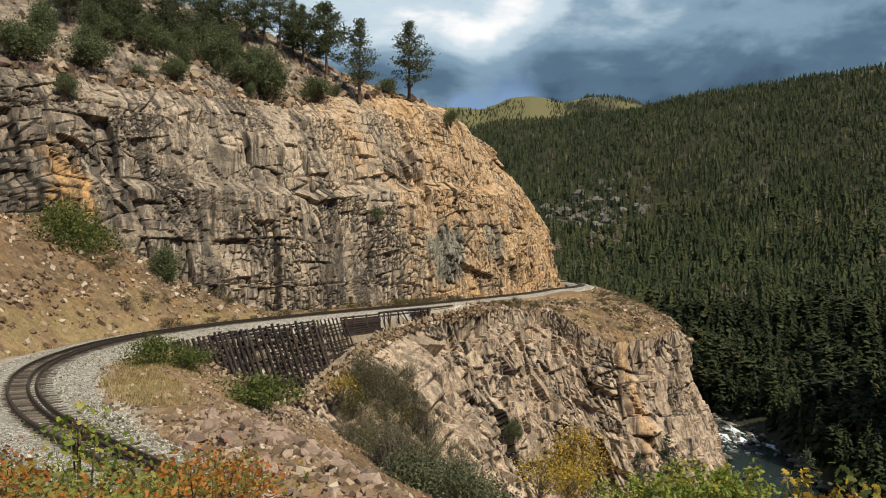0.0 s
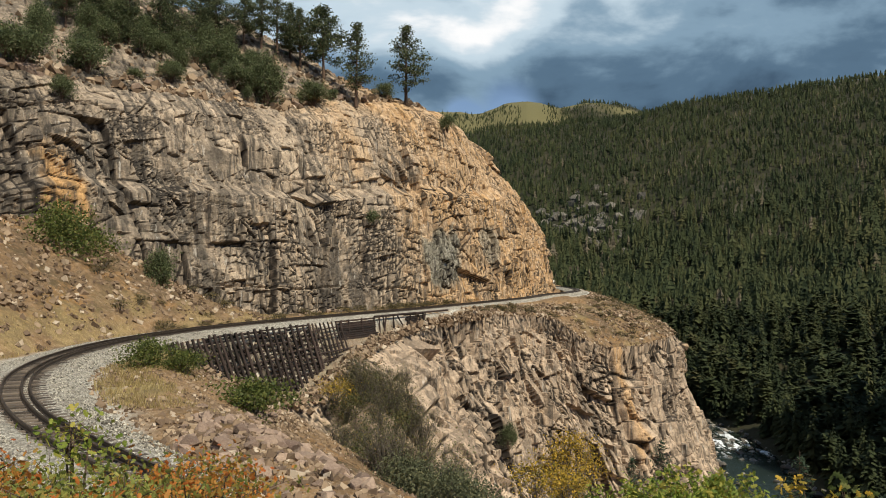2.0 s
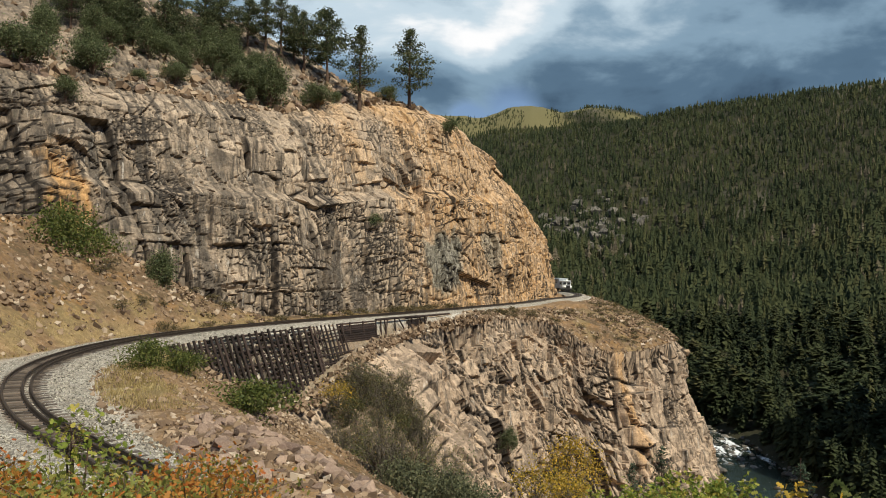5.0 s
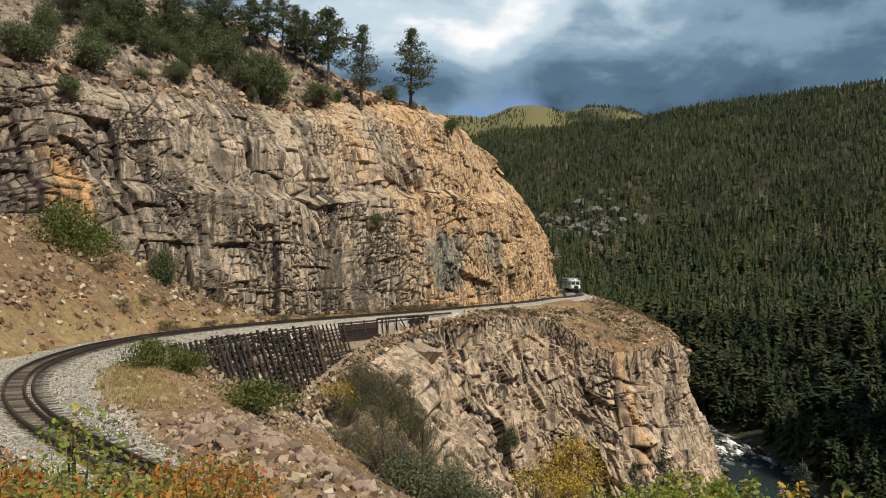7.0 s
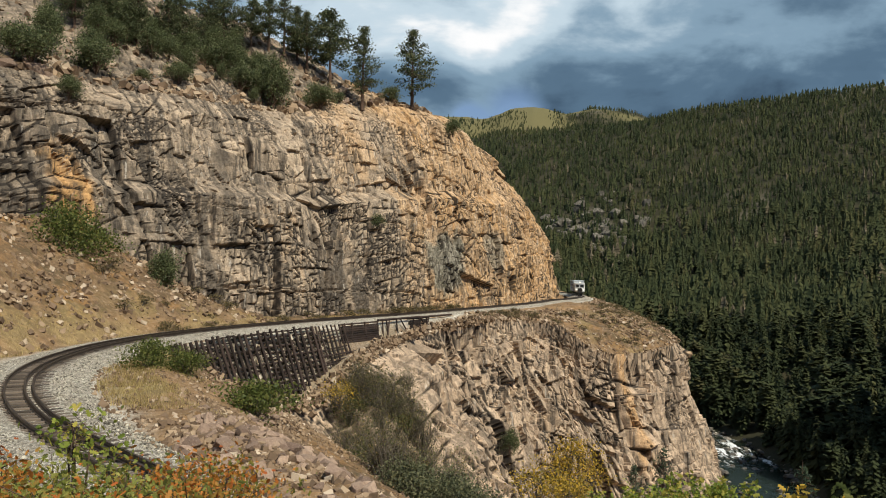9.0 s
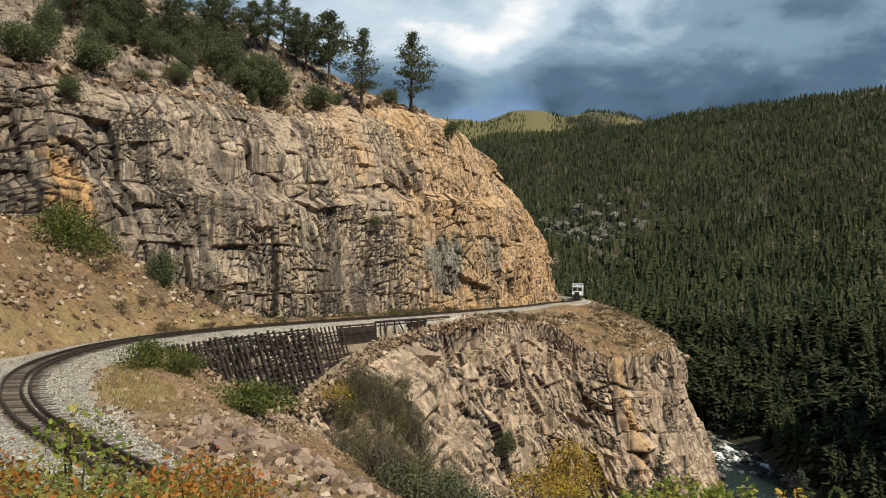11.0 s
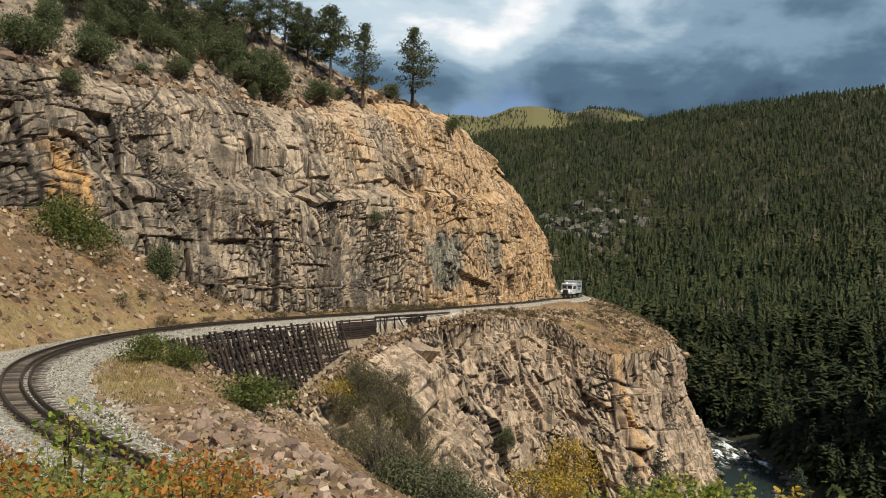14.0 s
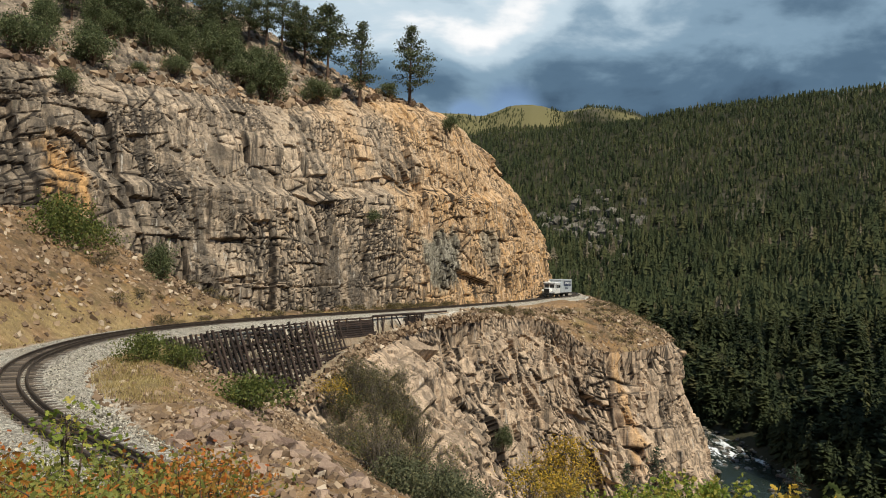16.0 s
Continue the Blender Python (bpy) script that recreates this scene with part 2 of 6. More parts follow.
def rock_material(name, grey, pale, orange, dark, scale=1.0):
    n = Nodes(name)
    big = n.noise(0.09 * scale, 4)
    mid = n.noise(0.7 * scale, 6)
    fine = n.noise(5 * scale, 6)
    base = n.mix(n.ramp(n.attr("tone"), [(0.1, 0), (0.85, 1)]), grey, pale)
    base = n.mix(n.ramp(big, [(0.35, 0.45), (0.65, 0)]), base, grey)
    base = n.mix(n.ramp(mid, [(0.35, 0.5), (0.55, 0)]), base, dark)
    chip = n.cells(1.5 * scale, (1, 1, 1.25), "F1", out=1, metric="CHEBYCHEV")
    base = n.mix(n.ramp(chip, [(0.2, 0.30), (0.5, 0)]), base, dark)
    base = n.mix(n.ramp(chip, [(0.5, 0), (0.8, 0.35)]), base, pale)
    warm = n.mix(n.ramp(mid, [(0.3, 0.0), (0.7, 1)]), orange, tuple(min(1, c * 1.3 + 0.06) for c in orange))
    warm = n.mix(n.ramp(n.attr("tone"), [(0.2, 0), (0.9, 0.6)]), warm, pale)
    warm = n.mix(n.ramp(chip, [(0.3, 0.45), (0.55, 0)]), warm, tuple(c * 0.4 for c in orange))
    base = n.mix(n.attr("warm"), base, warm)
    base = n.mix(n.attr("ash"), base, n.mix(n.ramp(chip, [(0.25, 0), (0.7, 1)]), (0.115, 0.118, 0.095), (0.30, 0.295, 0.245)))
    streak = n.noise(2.2 * scale, 5, (1, 1, 0.06), rough=0.7)
    sp = n.add("ShaderNodeSeparateXYZ")
    n.link(n.add("ShaderNodeNewGeometry").outputs["Normal"], sp.inputs[0])
    ab = n.add("ShaderNodeMath")
    ab.operation = "ABSOLUTE"
    n.link(sp.outputs[2], ab.inputs[0])
    steep = n.ramp(ab.outputs[0], [(0.35, 1), (0.65, 0.1)])
    streak = n.mix(1.0, n.ramp(streak, [(0.50, 0), (0.60, 0.8)]), steep, "MULTIPLY")
    base = n.mix(streak, base, dark)
    base = n.mix(n.ramp(n.attr("stain_shade"), [(0, 0), (1, 0.75)]), base, dark)
    light = n.noise(2.0 * scale, 4, (1, 1, 0.05), rough=0.75)
    base = n.mix(n.mix(1.0, n.ramp(light, [(0.60, 0), (0.66, 0.65)]), steep, "MULTIPLY"), base, (0.62, 0.57, 0.50))
    base = n.mix(n.ramp(n.noise(3.2 * scale, 3), [(0.60, 0), (0.68, 0.25)]), base, (0.20, 0.20, 0.12))
    base = n.mix(n.ramp(fine, [(0.3, 0.55), (0.6, 0)]), base, (0.25, 0.22, 0.20), "MULTIPLY")
    # joints go near-black: the shade inside them is put into the colour
    base = n.mix(n.ramp(n.attr("crack_shade"), [(0.1, 0), (0.7, 0.92)]), base, (0.028, 0.024, 0.021))
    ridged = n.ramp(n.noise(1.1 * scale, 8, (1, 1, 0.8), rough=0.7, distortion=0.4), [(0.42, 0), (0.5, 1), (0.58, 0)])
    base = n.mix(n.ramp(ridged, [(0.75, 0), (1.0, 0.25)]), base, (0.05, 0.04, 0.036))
    n.bump(chip, 0.45, 0.14)
    n.bump(fine, 0.5, 0.06)
    n.bump(ridged, -0.25, 0.07)
    n.bump(mid, 0.35, 0.15)
    return n.done(base, 0.9, spec=0.2)


ROCK = rock_material("rock_cliff", (0.27, 0.215, 0.16), (0.64, 0.505, 0.37), (0.50, 0.29, 0.115), (0.075, 0.066, 0.057))
ROCK_LOW = rock_material("rock_gorge", (0.37, 0.275, 0.195), (0.74, 0.565, 0.405), (0.54, 0.31, 0.12), (0.10, 0.083, 0.068), 0.72)


def soil_material():
    n = Nodes("earth")
    grass, gravel, rubble, wood = n.attr("grass"), n.attr("gravel"), n.attr("rubble"), n.attr("wood")
    a, b, c = n.noise(0.25, 5), n.noise(2.2, 6), n.noise(14, 5)
    base = n.mix(n.ramp(a, [(0.35, 0), (0.65, 1)]), (0.29, 0.17, 0.078), (0.19, 0.125, 0.068))
    base = n.mix(n.ramp(b, [(0.45, 0), (0.7, 0.7)]), base, (0.34, 0.235, 0.14))
    base = n.mix(n.ramp(c, [(0.56, 0), (0.66, 0.8)]), base, (0.44, 0.36, 0.28))
    broken = n.mix(n.ramp(b, [(0.3, 0), (0.7, 1)]), (0.10, 0.068, 0.040), (0.23, 0.15, 0.088))
    broken = n.mix(n.ramp(a, [(0.46, 0), (0.60, 0.8)]), broken, (0.33, 0.175, 0.062))
    broken = n.mix(n.ramp(n.cells(3.0, feature="F1", out=1), [(0.6, 0), (0.85, 0.6)]), broken, (0.34, 0.25, 0.175))
    broken = n.mix(n.ramp(n.cells(3.0), [(0, 0.7), (0.06, 0)]), broken, (0.05, 0.038, 0.028))
    broken = n.mix(n.ramp(n.noise(0.8, 7, rough=0.75), [(0.50, 0), (0.57, 0.75)]), broken, (0.075, 0.060, 0.030))
    base = n.mix(rubble, base, broken)
    dry = n.mix(n.ramp(c, [(0.3, 0), (0.7, 1)]), (0.20, 0.165, 0.07), (0.47, 0.36, 0.165))
    base = n.mix(grass, base, dry)
    base = n.mix(n.ramp(n.noise(1.1, 6, rough=0.7), [(0.38, 0.55), (0.58, 0)]), base, (0.10, 0.068, 0.042))
    stones = n.cells(9, feature="F1", out=1)
    pale = n.mix(n.ramp(stones, [(0.1, 0), (0.9, 1)]), (0.26, 0.24, 0.20), (0.66, 0.63, 0.56))
    base = n.mix(gravel, base, pale)
    # near-black forest floor: shade beneath the trees is painted into the ground colour
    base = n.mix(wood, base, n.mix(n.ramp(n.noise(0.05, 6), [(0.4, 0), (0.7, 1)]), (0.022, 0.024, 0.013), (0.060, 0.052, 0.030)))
    base = n.mix(n.attr("stone"), base, n.mix(n.ramp(n.noise(0.35, 7, rough=0.75), [(0.4, 0), (0.6, 1)]), (0.055, 0.055, 0.035), (0.25, 0.21, 0.17)))
    base = n.mix(n.attr("meadow"), base, (0.14, 0.125, 0.058))
    n.bump(c, 0.5, 0.05)
    n.bump(n.cells(9, feature="F1"), 0.6, 0.06)
    return n.done(base, 0.95, spec=0.15)


EARTH = soil_material()


def plain(name, c1, c2, scale, rough=0.8, metal=0.0, stretch=(1, 1, 1), bump=0.3, dist=0.01, vary=0.0):
    n = Nodes(name)
    g = n.noise(scale, 6, stretch)
    base = n.mix(n.ramp(g, [(0.3, 0), (0.7, 1)]), c1, c2)
    if vary:
        base = n.mix(n.ramp(n.random(), [(0, vary), (0.5, 0), (1, 0)]), base, tuple(c * 0.45 for c in c1))
        base = n.mix(n.ramp(n.random(), [(0.5, 0), (1, vary)]), base, tuple(min(1, c * 1.5) for c in c2))
    n.bump(g, bump, dist)
    return n.done(base, rough, metal)


def leaf_material(name, stops, rough=0.6, clump=0.0):
    """Foliage: each leaf or tuft takes a colour of its own, or mostly that of its clump."""
    n = Nodes(name)
    pick = n.island()
    if clump:
        pick = n.mix(0.62, pick, n.ramp(n.noise(clump, 3), [(0.32, 0), (0.68, 1)]))
    base = n.ramp(pick, stops)
    n.bsdf.inputs["Transmission Weight"].default_value = 0.0
    m = n.done(base, rough, spec=0.25)
    tr = n.add("ShaderNodeBsdfTranslucent")
    n.link(base, tr.inputs[0])
    mx = n.add("ShaderNodeMixShader")
    mx.inputs[0].default_value = 0.4
    n.link(n.bsdf.outputs[0], mx.inputs[1])
    n.link(tr.outputs[0], mx.inputs[2])
    out = [x for x in n.nt.nodes if x.type == "OUTPUT_MATERIAL"][0]
    n.link(mx.outputs[0], out.inputs[0])
    return m

# ---- the plan: the line of the track, in metres ----
ARC_C, ARC_R = np.array((-77.2, 199.7)), 110.0
far_arc = [tuple(ARC_C + ARC_R * np.array((math.cos(radians(a)), math.sin(radians(a))))) for a in (26, 18, 10, 2, -6, -14, -22, -27.7)]
TRACK = cat(far_arc + [(14.0, 130), (6.0, 112), (-1.6, 95.5), (-8.2, 83), (-13.4, 72.8), (-17.2, 64.2), (-19.5, 56.5), (-20.3, 48.8), (-19.8, 42),
                       (-18.3, 35.7), (-15.8, 30.1), (-12.7, 25.2), (-9.6, 21.5), (-6.9, 18.5), (-4.5, 15.6), (-1.8, 12.6), (2, 9.5), (8, 6.0)], 0.25)
TRACK_LEFT = smooth_rows(sides(TRACK), 30)
TRACK_LEFT /= np.linalg.norm(TRACK_LEFT, axis=1)[:, None]
TRACK_RUN = np.arange(len(TRACK)) * 0.25
RIVER_Z = -50.0
RIVER = cat([(-260, 520), (-60, 420), (40, 345), (87, 285), (90.5, 240), (84, 200), (78, 150), (82, 90), (110, 20), (150, -60), (220, -160)], 4.0)


def to_curve(x, y, curve):
    """Distance to a curve, its nearest index, and which side (positive to the left)."""
    sh = x.shape
    p = np.stack([x.ravel(), y.ravel()], 1)
    idx, dist = np.zeros(len(p), int), np.zeros(len(p))
    for i in range(0, len(p), 20000):
        q = p[i:i + 20000]
        d = (q[:, None, 0] - curve[None, :, 0]) ** 2 + (q[:, None, 1] - curve[None, :, 1]) ** 2
        idx[i:i + 20000] = d.argmin(1)
        dist[i:i + 20000] = np.sqrt(d.min(1))
    left = sides(curve)[idx]
    side = np.sign(((p - curve[idx]) * left).sum(1))
    return dist.reshape(sh), idx.reshape(sh), side.reshape(sh)


def ground_height(x, y):
    """Height of the ground, and what covers it."""
    thin = TRACK[::4]
    dist, idx, side = to_curve(x, y, thin)
    # n: metres from the track towards the gorge (the way runs from far to near, so the gorge is on its left)
    n = dist * side
    depth = thin[idx, 1]
    edge = 3.0 + 2.3 * step01(52, 42, depth) + 14 * step01(118, 160, depth)
    slope = 0.42 + 0.2 * step01(50, 60, depth) + 1.9 * step01(68, 86, depth)
    edge = edge - 1.2 * step01(24, 18, depth)
    slope = slope + 0.25 * step01(20, 15, depth)
    over = np.maximum(n - edge, 0)
    wall = np.interp(depth, [46, 49, 54, 60, 66, 72, 78], [0, 1.3, 3.2, 5.0, 5.9, 4.6, 3.0])
    z = -0.35 - wall * step01(edge, edge + 1.3, n) - slope * over - 0.010 * over ** 2
    z = z + np.where(n < -4, np.minimum((-n - 4) * 0.74, 9.0), 0.0) * step01(82, 62, depth) * step01(14, 26, depth)
    # hill under the camera
    r = np.hypot((x + 1.0) * np.where(x > -1, 1.5, 1.0), y + 2.0)
    z = np.maximum(z, 2.9 - 0.26 * np.maximum(r - 3, 0) - 0.004 * r * r)
    # valley and the far side
    rd, ri, rs = to_curve(x, y, RIVER)
    d = np.hypot(x, y)
    far = rs > 0
    hill = np.interp(rd, [0, 7.5, 11, 28, 90, 260, 400, 560, 810, 1060, 1500, 3000], [-53, -51.5, -48.5, -43, -26, -7, 35, 99, 203, 300, 420, 600])
    az = np.degrees(np.arctan2(x, y))
    ridge = np.interp(az, [-60, 0.6, 5, 9, 12.5, 14, 16.5, 20, 24, 29, 60], [.150, .182, .188, .189, .193, .199, .212, .224, .231, .236, .23]) * 1290 + 7 * vnoise(x / 90, y / 90, 0, 5, 3)
    hill = np.minimum(hill, ridge - 0.12 * np.maximum(y - 1350, 0))
    crest = np.interp(az, [-60, -1, 3.1, 4.7, 6.3, 8.7, 10.6, 13.4, 16, 20], [.15, .193, .195, .206, .207, .197, .206, .202, .185, .10])
    back = crest * 2300 * np.exp(-((y - 2300) / 700.0) ** 2)
    back = np.where(y > 1300, back, -100)
    hill = np.maximum(hill, back + 12 * vnoise(x / 150, y / 150, 0, 9, 3))
    hill = hill + np.where(rd > 40, 1, 0) * vnoise(x / 55, y / 55, 0, 12, 4) * np.minimum(rd / 60, 5.0)
    # unseen spur right of the view, added to throw shade on the far bank
    hill = hill + 150 * np.exp(-((x - 182) / 38) ** 2 - ((y - 135) / 42) ** 2) * np.where(rd > 15, 1, 0)
    bank = np.maximum(-49.0 + np.maximum(rd - 9, 0) * 1.1, -53)
    near = np.maximum(np.minimum(z, 400), np.where(rd < 9.5, -53, -49 - 3))
    near = np.where(rd < 10, np.minimum(near, -52), near)
    out = np.where(far | (d > 600), hill, np.minimum(near, np.maximum(bank, -48)))
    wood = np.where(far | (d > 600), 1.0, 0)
    return out, dict(n=n, depth=depth, wood=wood, rd=rd, far=far, d=d, az=az)


def bare_rock(x, y, d):
    """Where rock shows through the far woods."""
    n = vnoise(x / 60, y / 60, 0, 31, 5)
    out = np.maximum(0.8 * step01(0.36, 0.5, n) * step01(1200, 700, d), 0.8 * step01(0.34, 0.45, n + 0.1) * step01(1150, 1250, d))
    crag = np.exp(-((x - 150) / 34) ** 2 - ((y - 800) / 80) ** 2)
    return np.maximum(0.6 * out, 0.55 * step01(0.35, 0.8, crag + 0.55 * vnoise(x / 14, y / 14, 0, 33, 4)))


def open_meadow(x, y, d, az):
    """Where yellow grass lies open on the far ridges."""
    back = np.where(d > 1450, 1, 0) * step01(0.02, 0.2, vnoise(x / 170, y / 170, 0, 41, 3) + 0.55 * step01(15, 6, az))
    return back


def build_ground():
    az = np.radians(np.r_[np.linspace(-180, -36, 40), np.linspace(-35, 36, 470), np.linspace(37, 180, 40)])
    rad = np.r_[0.05, np.geomspace(1.5, 130, 290), np.geomspace(133, 4500, 170)]
    A, Rr = np.meshgrid(az, rad, indexing="ij")
    X, Y = Rr * np.sin(A) + 0.4, Rr * np.cos(A) - 0.5
    Z, info = ground_height(X, Y)
    n, depth, d = info["n"], info["depth"], info["d"]
    close = np.where(d < 130, 1.0, 0)
    flat = step01(2.0, 3.2, np.abs(n))
    Z = Z + close * flat * (0.10 * vnoise(X / 0.9, Y / 0.9, 0, 3, 4) + 0.22 * vnoise(X / 4, Y / 4, 0, 4, 3) * step01(2.4, 6, n))
    gravel = close * step01(3.0 + 1.0 * step01(60, 40, depth) - 1.9 * step01(26, 20, depth), 2.2 - 1.0 * step01(26, 20, depth), np.abs(n) + 0.5 * vnoise(X, Y, 0, 8, 3))
    gravel = np.maximum(gravel, step01(20, 12, info["rd"]) * np.where((d > 130) & ~info["far"], 1, 0))
    pile = close * step01(3.0, 5.0, n) * step01(42, 36, depth) * step01(-9.5, -8.0, X)
    pile = np.maximum(pile, 0.95 * close * step01(-4.6, -6.5, n) * (0.6 + 0.4 * step01(-0.3, 0.25, vnoise(X / 3, Y / 3, 0, 27, 4))))
    Z = Z + close * step01(-5, -8, n) * (0.5 * vnoise(X / 2.2, Y / 2.2, 0, 28, 4))
    grass = close * step01(0.0, 0.4, vnoise(X / 3, Y / 3, 0, 21, 4) + 0.25 - 0.9 * np.abs((n - 5.0) / 3.2)) * step01(27, 31, depth) * step01(60, 50, depth) * np.where(n > 3, 1, 0)
    grass = np.maximum(grass, 0.5 * close * step01(-3.0, -3.8, n) * step01(-9, -6, n) * step01(-0.35, 0.2, vnoise(X / 2.5, Y / 2.5, 0, 25, 4)) * step01(24, 34, depth))
    stone = info["wood"] * bare_rock(X, Y, d)
    meadow = open_meadow(X, Y, d, info["az"])
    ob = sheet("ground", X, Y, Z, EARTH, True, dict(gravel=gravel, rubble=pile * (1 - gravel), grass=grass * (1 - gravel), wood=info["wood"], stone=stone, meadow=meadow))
    tagged(ob, "rocky tan hillside and wooded valley ground", "ground", kind="structure")


build_ground()


def profile(points, t):
    """Setback and height at t metres along a polyline."""
    p = np.array(points, float)
    run = np.r_[0, np.cumsum(np.hypot(*np.diff(p, axis=0).T))]
    return np.interp(t, run, p[:, 0]), np.interp(t, run, p[:, 1])


CLIFF_BASE = cat([(-52, 30), (-46, 45), (-40, 57), (-34, 66), (-28, 73.5), (-21, 80.5), (-14, 88.5), (-7, 98.5), (2, 112.5), (11.5, 129), (18.5, 147), (23.0, 165),
                  (25.0, 182), (24, 199), (18, 218), (4, 240)], 0.165)


def build_cliff():
    base = CLIFF_BASE[CLIFF_BASE[:, 1] > 42]
    base = base[:int(np.argmax(base[:, 1] > 192))]
    inn = smooth_rows(sides(base), 6000)
    inn /= np.linalg.norm(inn, axis=1)[:, None]
    ns = len(base)
    face_n, top_n = 230, 90
    depth = base[:, 1]
    corner = step01(118, 160, depth)[:, None]
    u = np.linspace(0, 1, face_n)
    fs, fz = profile([(0, -1), (0.6, 4), (1.6, 9), (2.2, 13), (4.2, 14.2), (5.4, 19), (7.0, 23), (9.5, 25.2)], u * 33)
    fs, fz = np.interp(u, np.linspace(0, 1, face_n), fs), fz
    cs, cz = profile([(0, -1), (1.2, 7), (3.0, 13.5), (7.5, 20.5), (13, 25.3), (21, 30.5), (28, 33.5)], u * 46)
    S = fs[None] * (1 - corner) + cs[None] * corner
    Z = fz[None] * (1 - corner) + cz[None] * corner
    high = np.interp(depth, [30, 60, 74, 82, 92, 100, 112, 125], [0.86, 0.88, 0.90, 0.93, 0.95, 1.06, 1.15, 1.15])[:, None] - 0.13 * step01(132, 165, depth)[:, None]
    Z = np.where(Z > 0, Z * high, Z)
    w = np.geomspace(0.3, 75, top_n)
    rise = np.interp(depth, [30, 60, 74, 88, 98, 106, 115, 140], [0.85, 0.80, 0.72, 0.66, 0.80, 0.72, 0.34, 0.14])[:, None]
    knoll = np.interp(depth, [30, 70, 82, 92, 100, 110, 130], [70, 70, 60, 26, 16, 11, 6])[:, None]
    lift = rise * np.minimum(w[None], knoll) - 0.25 * np.maximum(w[None] - knoll - 4, 0)
    S = np.hstack([S, S[:, -1:] + w[None]])
    Z = np.hstack([Z, Z[:, -1:] + lift])
    X = base[:, :1] + inn[:, :1] * S
    Y = base[:, 1:] + inn[:, 1:] * S
    top = np.r_[np.zeros(face_n), np.linspace(0.3, 1, top_n)][None] * np.ones((ns, 1))
    run = (np.arange(ns) * 0.165)[:, None] * np.ones_like(X)
    up = Z + 0.0
    # beds dip gently along the face
    bed = up + 0.03 * run
    wx = run + 0.5 * vnoise(run / 6, up / 6, 0, 50, 2)
    wz = bed + 0.5 * vnoise(run / 9, up / 7, 3.3, 51, 2)
    relief, r1, g1 = fracture(wx, wz, 60, 0.45, -0.06, 0.03, 0.055, 0.165)
    slab = step01(17, 21, up) * (1 - corner) + 0.6 * step01(9, 14, up) * corner
    bedding = (wz / 4.2 + 0.35 * vnoise(run / 9, 0, 0, 52, 2)) % 1.0
    fine = vnoise(run / 0.7, up / 0.5, 0, 53, 3)
    out = relief * (1 - 0.25 * slab) + 0.09 * fine - 0.35 * step01(0.10, 0.0, bedding) * step01(-0.2, 0.3, vnoise(run / 7, up / 9, 0, 54, 2))
    out = out + 1.2 * vnoise(run / 16, up / 11, 0, 90, 3)
    joint = step01(-0.45, 0.15, vnoise(run / 5, up / 4, 0, 55, 3)) * (1 - 0.35 * slab)
    crack_shade = step01(0.17, 0.02, g1) * (0.2 + 0.7 * joint)
    out = out - 0.20 * step01(0.22, 0.0, g1) * (0.25 + 0.75 * joint)
    r2, r3 = np.random.default_rng(3).random(X.shape), vnoise(run / 3, up / 3, 0, 56, 3) * 0.5 + 0.5
    # a buttress and the deep recess beside it, on the way to the talus
    dd = depth[:, None]
    belt = step01(4, 9, up) * step01(21, 16, up)
    out = out + belt * (2.0 * np.exp(-((dd - 70.5) / 1.6) ** 2) - 3.2 * np.exp(-((dd - 65.0) / 2.6) ** 2))
    fade = 1 + 0.25 * top
    out = out * fade
    # faces push outwards, tops push upwards
    X = X - inn[:, :1] * out * (1 - top)
    Y = Y - inn[:, 1:] * out * (1 - top)
    Z = Z + out * (0.25 + 0.75 * top) * np.minimum(1, np.maximum(up, 0) / 2)
    warm_at = np.interp(run[:, 0], [0, 16, 34, 46, 60, 74, 86, 106, 250], [0.05, 0.05, 0.05, -0.10, 0.02, 0.30, 0.55, 0.62, 0.6])[:, None]
    warm = step01(0.12, 0.5, warm_at + 0.45 * vnoise(run / 7, up / 9, 0, 95, 4) + 0.22 * (r1 - 0.5) - 0.25 * top)
    warm = np.maximum(warm, step01(0.25, 0.6, np.exp(-((dd - 69.3) / 1.3) ** 2 - ((up - 11) / 4.5) ** 2) + 0.3 * vnoise(run / 1.5, up / 1.5, 0, 94, 3)))
    drip = vnoise(run / 0.5, up / 11, 0, 101, 3) + 0.5 * vnoise(run / 6, up / 8, 0, 102, 3) - 0.6 * top
    stain_shade = step01(0.15, 0.6, vnoise(run / 1.6, up / 14, 0, 97, 4) + 0.22 * step01(15, 6, up) * step01(112, 96, depth)[:, None] - 0.04 - 0.5 * warm - 0.4 * top)
    stain_shade = np.maximum(stain_shade, 0.5 * step01(0.1, 0.3, vnoise(run / 5, up / 5, 0, 99, 3) - 0.35 + 0.6 * np.exp(-((dd - 111) / 5) ** 2 - ((up - 6) / 4.5) ** 2) + 0.55 * np.exp(-((dd - 124) / 4) ** 2 - ((up - 7) / 5) ** 2)))
    stain_shade = np.maximum(stain_shade, step01(0.12, 0.5, drip - 0.25 * warm)) * (1 - np.minimum(1, 1.6 * top))
    warm = warm * (1 - 0.75 * np.exp(-((dd - 111) / 5) ** 2 - ((up - 6) / 4.5) ** 2)) * (1 - 0.5 * np.exp(-((dd - 124) / 4) ** 2 - ((up - 7) / 5) ** 2))
    # left end darkened: olive-brown rock, with the recess's shade painted in
    stain_shade = np.maximum(stain_shade, 0.75 * step01(70, 66, depth)[:, None] * step01(-0.2, 0.25, vnoise(run / 3, up / 7, 0, 98, 3)) * (1 - top))
